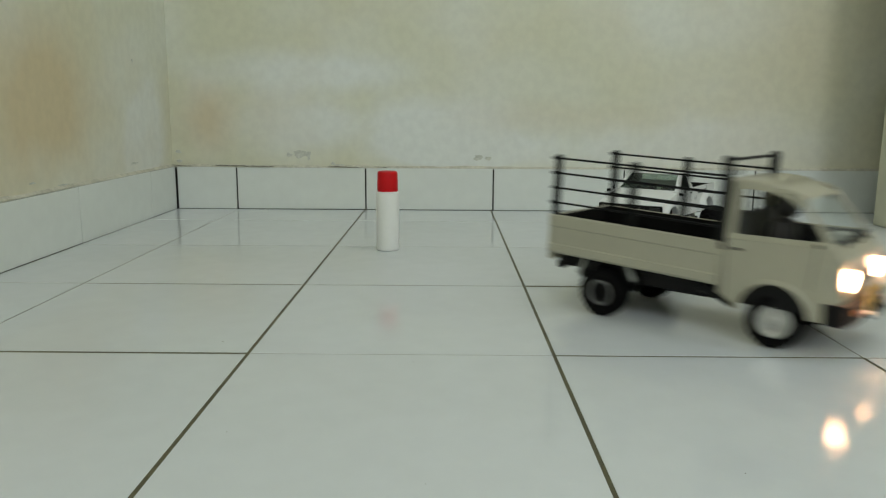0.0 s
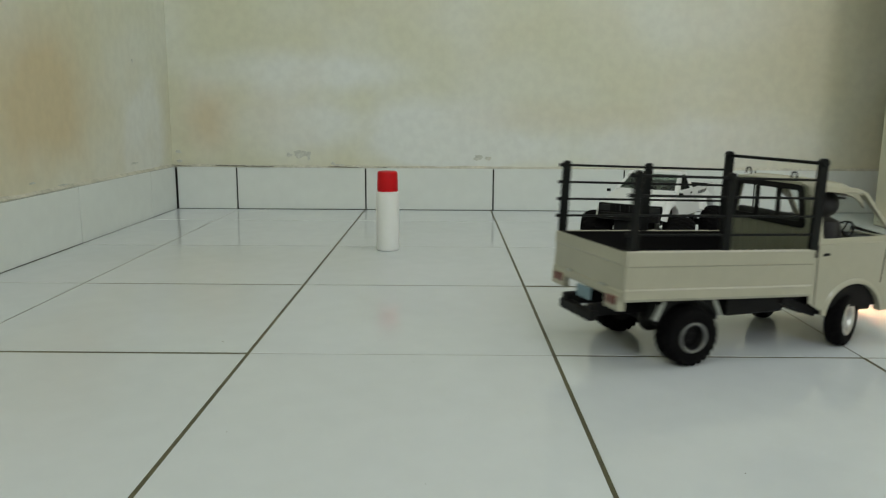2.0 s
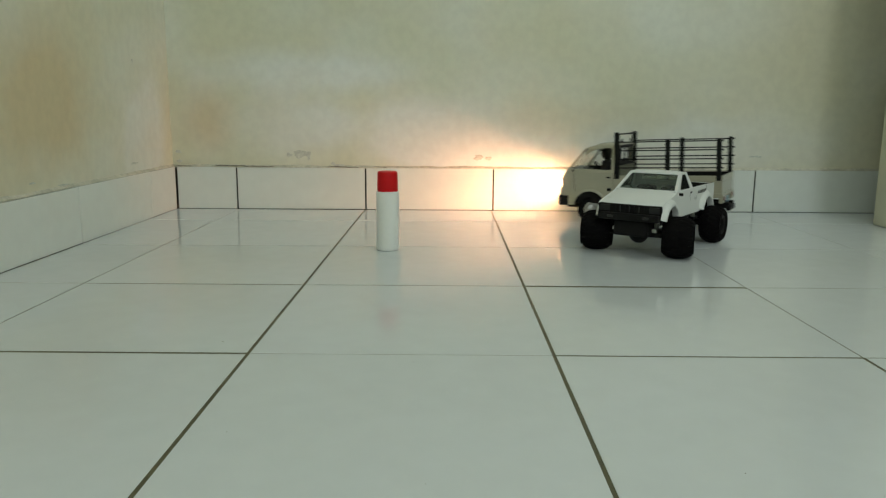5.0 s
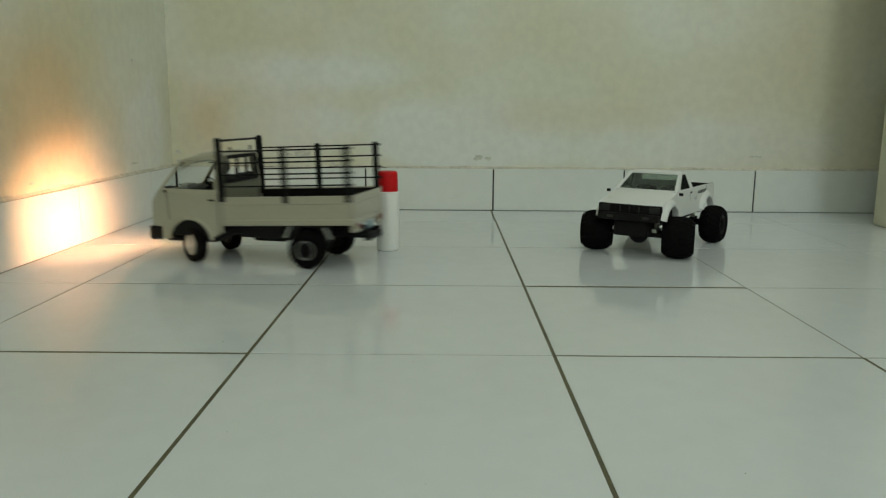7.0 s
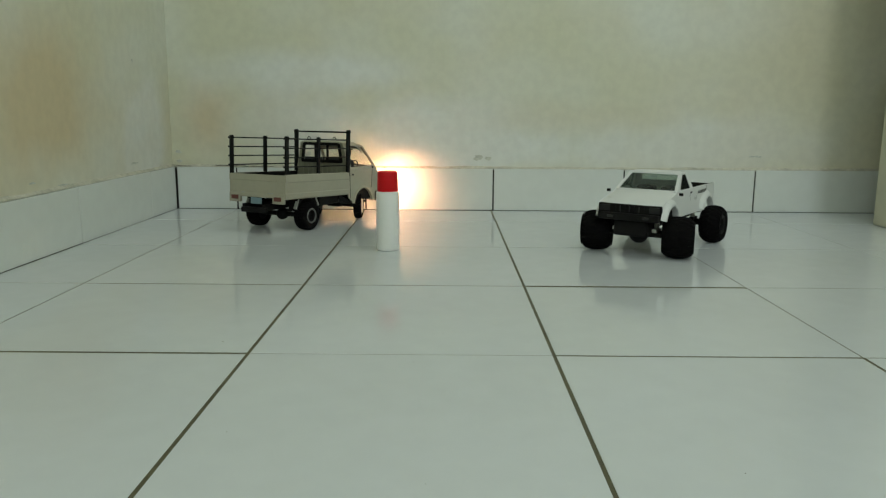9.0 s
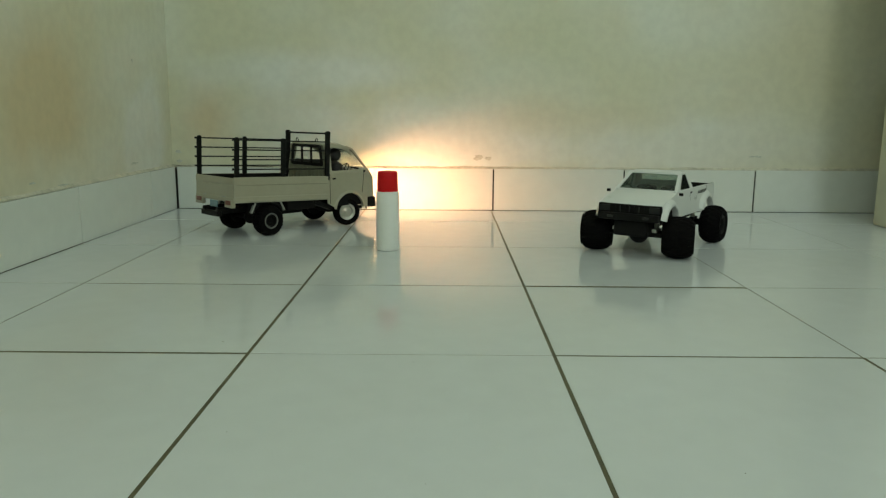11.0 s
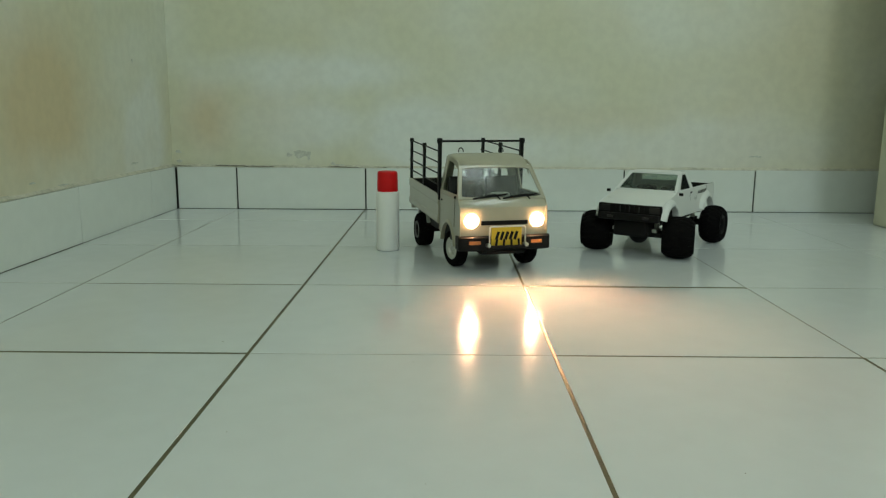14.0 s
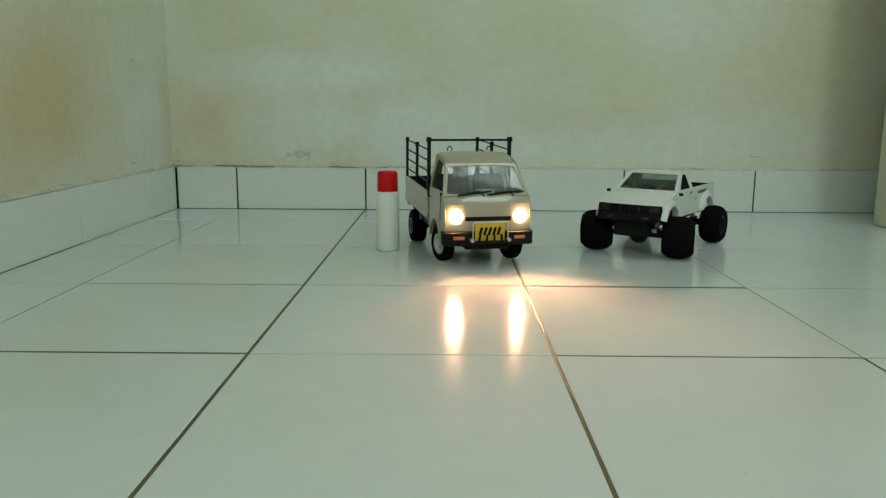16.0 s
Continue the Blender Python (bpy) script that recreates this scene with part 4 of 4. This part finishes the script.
# ---- the bottle ----
def spray_bottle():
    root = tagged(new("bottle"), "small white plastic bottle with a red screw cap", "bottle")
    root.matrix_basis = pose(-0.0985, 1.291, 0)
    part("bottle_body", lathe(bmesh.new(), [(0.0, 0.0012), (0.0150, 0.0012), (0.0165, 0.0), (0.0185, 0.0012), (0.0194, 0.0040), (0.0194, 0.0960), (0.0190, 0.0985), (0.0172, 0.1000), (0.0, 0.1000)], 48), BOTTLE, root, "smooth white plastic body")
    part("cap", lathe(bmesh.new(), [(0.0, 0.1001), (0.0170, 0.1001), (0.0174, 0.1012), (0.0168, 0.1300), (0.0160, 0.1325), (0.0140, 0.1335), (0.0, 0.1338)], 48), RED, root, "red plastic cap")
    return root


spray_bottle()

# ---- wall marks ----
CHIPS = [(-0.345, 0.131, 0.030, 0.020), (-0.325, 0.127, 0.012, 0.022), (-0.370, 0.128, 0.014, 0.010), (-0.268, 0.108, 0.012, 0.008), (-0.250, 0.105, 0.030, 0.004), (0.075, 0.124, 0.022, 0.012), (0.098, 0.123, 0.014, 0.010), (-0.632, 0.134, 0.016, 0.010), (-0.630, 0.112, 0.014, 0.009), (0.725, 0.131, 0.036, 0.005)]
for i, (x, z, w, h) in enumerate(CHIPS):
    paint_chip(wall_north, x, R["y1"], z, w * 1.3, h * 1.3, True, i)
for i, (y, z, w, h) in enumerate([(1.60, 0.122, 0.050, 0.006), (1.20, 0.118, 0.030, 0.004), (1.30, 0.106, 0.060, 0.005), (1.62, 0.330, 0.008, 0.010)]):
    paint_chip(wall_west, R["x0"], y, z, w, h, False, 40 + i)

for x0, x1, z, k in ((-0.545, -0.405, 0.1010, 1), (-0.275, -0.205, 0.1000, 2), (-0.645, -0.600, 0.1010, 3), (-0.170, -0.140, 0.1005, 4)):
    open_seam(wall_north, x0, x1, z, k)


def floor_specks():
    """A few crumbs of dirt on the tiles."""
    rnd = random.Random(5)
    bm = bmesh.new()
    spots = [(-0.161, 0.536), (-0.012, 0.458), (0.199, 0.476)] + [(rnd.uniform(-0.5, 0.8), rnd.uniform(0.5, 1.7)) for _ in range(22)]
    for x, y in spots:
        r = rnd.uniform(0.0004, 0.0009)
        bmesh.ops.create_icosphere(bm, subdivisions=1, radius=r, matrix=Matrix.Translation((x, y, r * 0.3)) @ Matrix.Diagonal((1.3, 1, 0.5, 1)))
    tagged(part("dirt_specks", bm, GREY), "tiny grey crumbs of dirt on the tiles", "dirt", kind="stuff")


floor_specks()
skirting()
floor_tiles()

# ---- what moves ----
PATH = [
    (0.0, 0.226, 0.923, -41.4), (0.2, 0.319, 0.835, -34.0), (0.4, 0.408, 0.803, -13.8), (0.6, 0.470, 0.788, 9.0), (0.8, 0.493, 0.796, 15.8),
    (1.0, 0.482, 0.796, 14.5), (1.2, 0.421, 0.794, 9.0), (1.5, 0.248, 0.762, 15.9), (1.65, 0.196, 0.750, 16.5), (1.8, 0.179, 0.749, 17.2),
    (2.0, 0.207, 0.758, 18.8), (2.5, 0.345, 0.854, 52.5), (3.0, 0.392, 0.926, 56.0), (3.5, 0.511, 1.086, 51.0), (3.8, 0.634, 1.249, 58.5),
    (4.0, 0.658, 1.335, 81.7), (4.2, 0.647, 1.424, 108.5), (4.6, 0.592, 1.522, 130.0), (5.1, 0.478, 1.606, 157.0), (5.6, 0.335, 1.617, 187.0), (6.0, 0.208, 1.500, 229.0),
    (6.3, 0.126, 1.354, 239.3), (6.5, 0.058, 1.266, 226.3), (6.8, -0.086, 1.188, 192.6), (7.0, -0.192, 1.191, 167.1), (7.2, -0.278, 1.232, 145.0),
    (7.5, -0.356, 1.353, 111.6), (7.8, -0.363, 1.482, 78.0), (8.0, -0.331, 1.536, 64.3), (8.15, -0.328, 1.533, 63.0), (9.3, -0.328, 1.533, 62.8), (10.2, -0.358, 1.500, 52.0), (10.9, -0.378, 1.478, 46.0),
    (11.3, -0.378, 1.474, 46.0), (11.5, -0.365, 1.486, 42.2), (11.7, -0.336, 1.509, 34.2), (11.9, -0.288, 1.532, 20.7), (12.0, -0.252, 1.544, 10.0), (12.1, -0.209, 1.551, -1.0), (12.3, -0.102, 1.518, -29.0), (12.5, -0.023, 1.443, -51.2),
    (12.8, 0.017, 1.362, -73.5), (13.0, 0.019, 1.356, -75.0), (15.0, 0.019, 1.356, -75.0), (15.2, 0.015, 1.371, -75.2), (15.5, 0.012, 1.388, -76.6), (15.8, 0.008, 1.397, -77.1), (16.0, 0.007, 1.398, -77.2),
]
STEER = [(0.0, 12), (0.4, 30), (0.8, 20), (1.0, -14), (1.4, 8), (1.8, 26), (2.4, 26), (2.8, 0), (3.5, 4), (3.9, 30), (4.6, 30), (5.8, 32), (6.2, 10), (6.3, -24), (7.0, -32), (7.9, -24), (8.1, -24), (8.42, -24), (8.6, 2), (8.8, 26), (10.6, 26), (11.0, -18), (11.6, -28), (12.5, -32), (12.8, -14), (13.0, 12), (16.0, 14)]


def between(rows, t):
    """Straight-line value of rows of (t, ...) at t."""
    ts = [r[0] for r in rows]
    return [float(np.interp(t, ts, [r[k] for r in rows])) for k in range(1, len(rows[0]))]


def motions():
    walk(pickup, [(t, pose(x, y, 0, 0, 0, a)) for t, x, y, a in PATH])
    step, spin, rows = 1 / 30, 0.0, []
    last = between(PATH, 0)
    for i in range(481):
        t = i * step
        now = between(PATH, t)
        a = radians(now[2])
        spin += ((now[0] - last[0]) * math.cos(a) + (now[1] - last[1]) * math.sin(a)) / RW
        rows.append((t, spin, between(STEER, t)[0]))
        last = now
    for (nm, s), (ob, x, y, r) in WHEELS.items():
        walk(ob, [(t, pose(x, y, r, 0, 0, st if nm == "front_wheel" else 0) @ pose(0, 0, 0, 0, math.degrees(sp), 0)) for t, sp, st in rows])


motions()
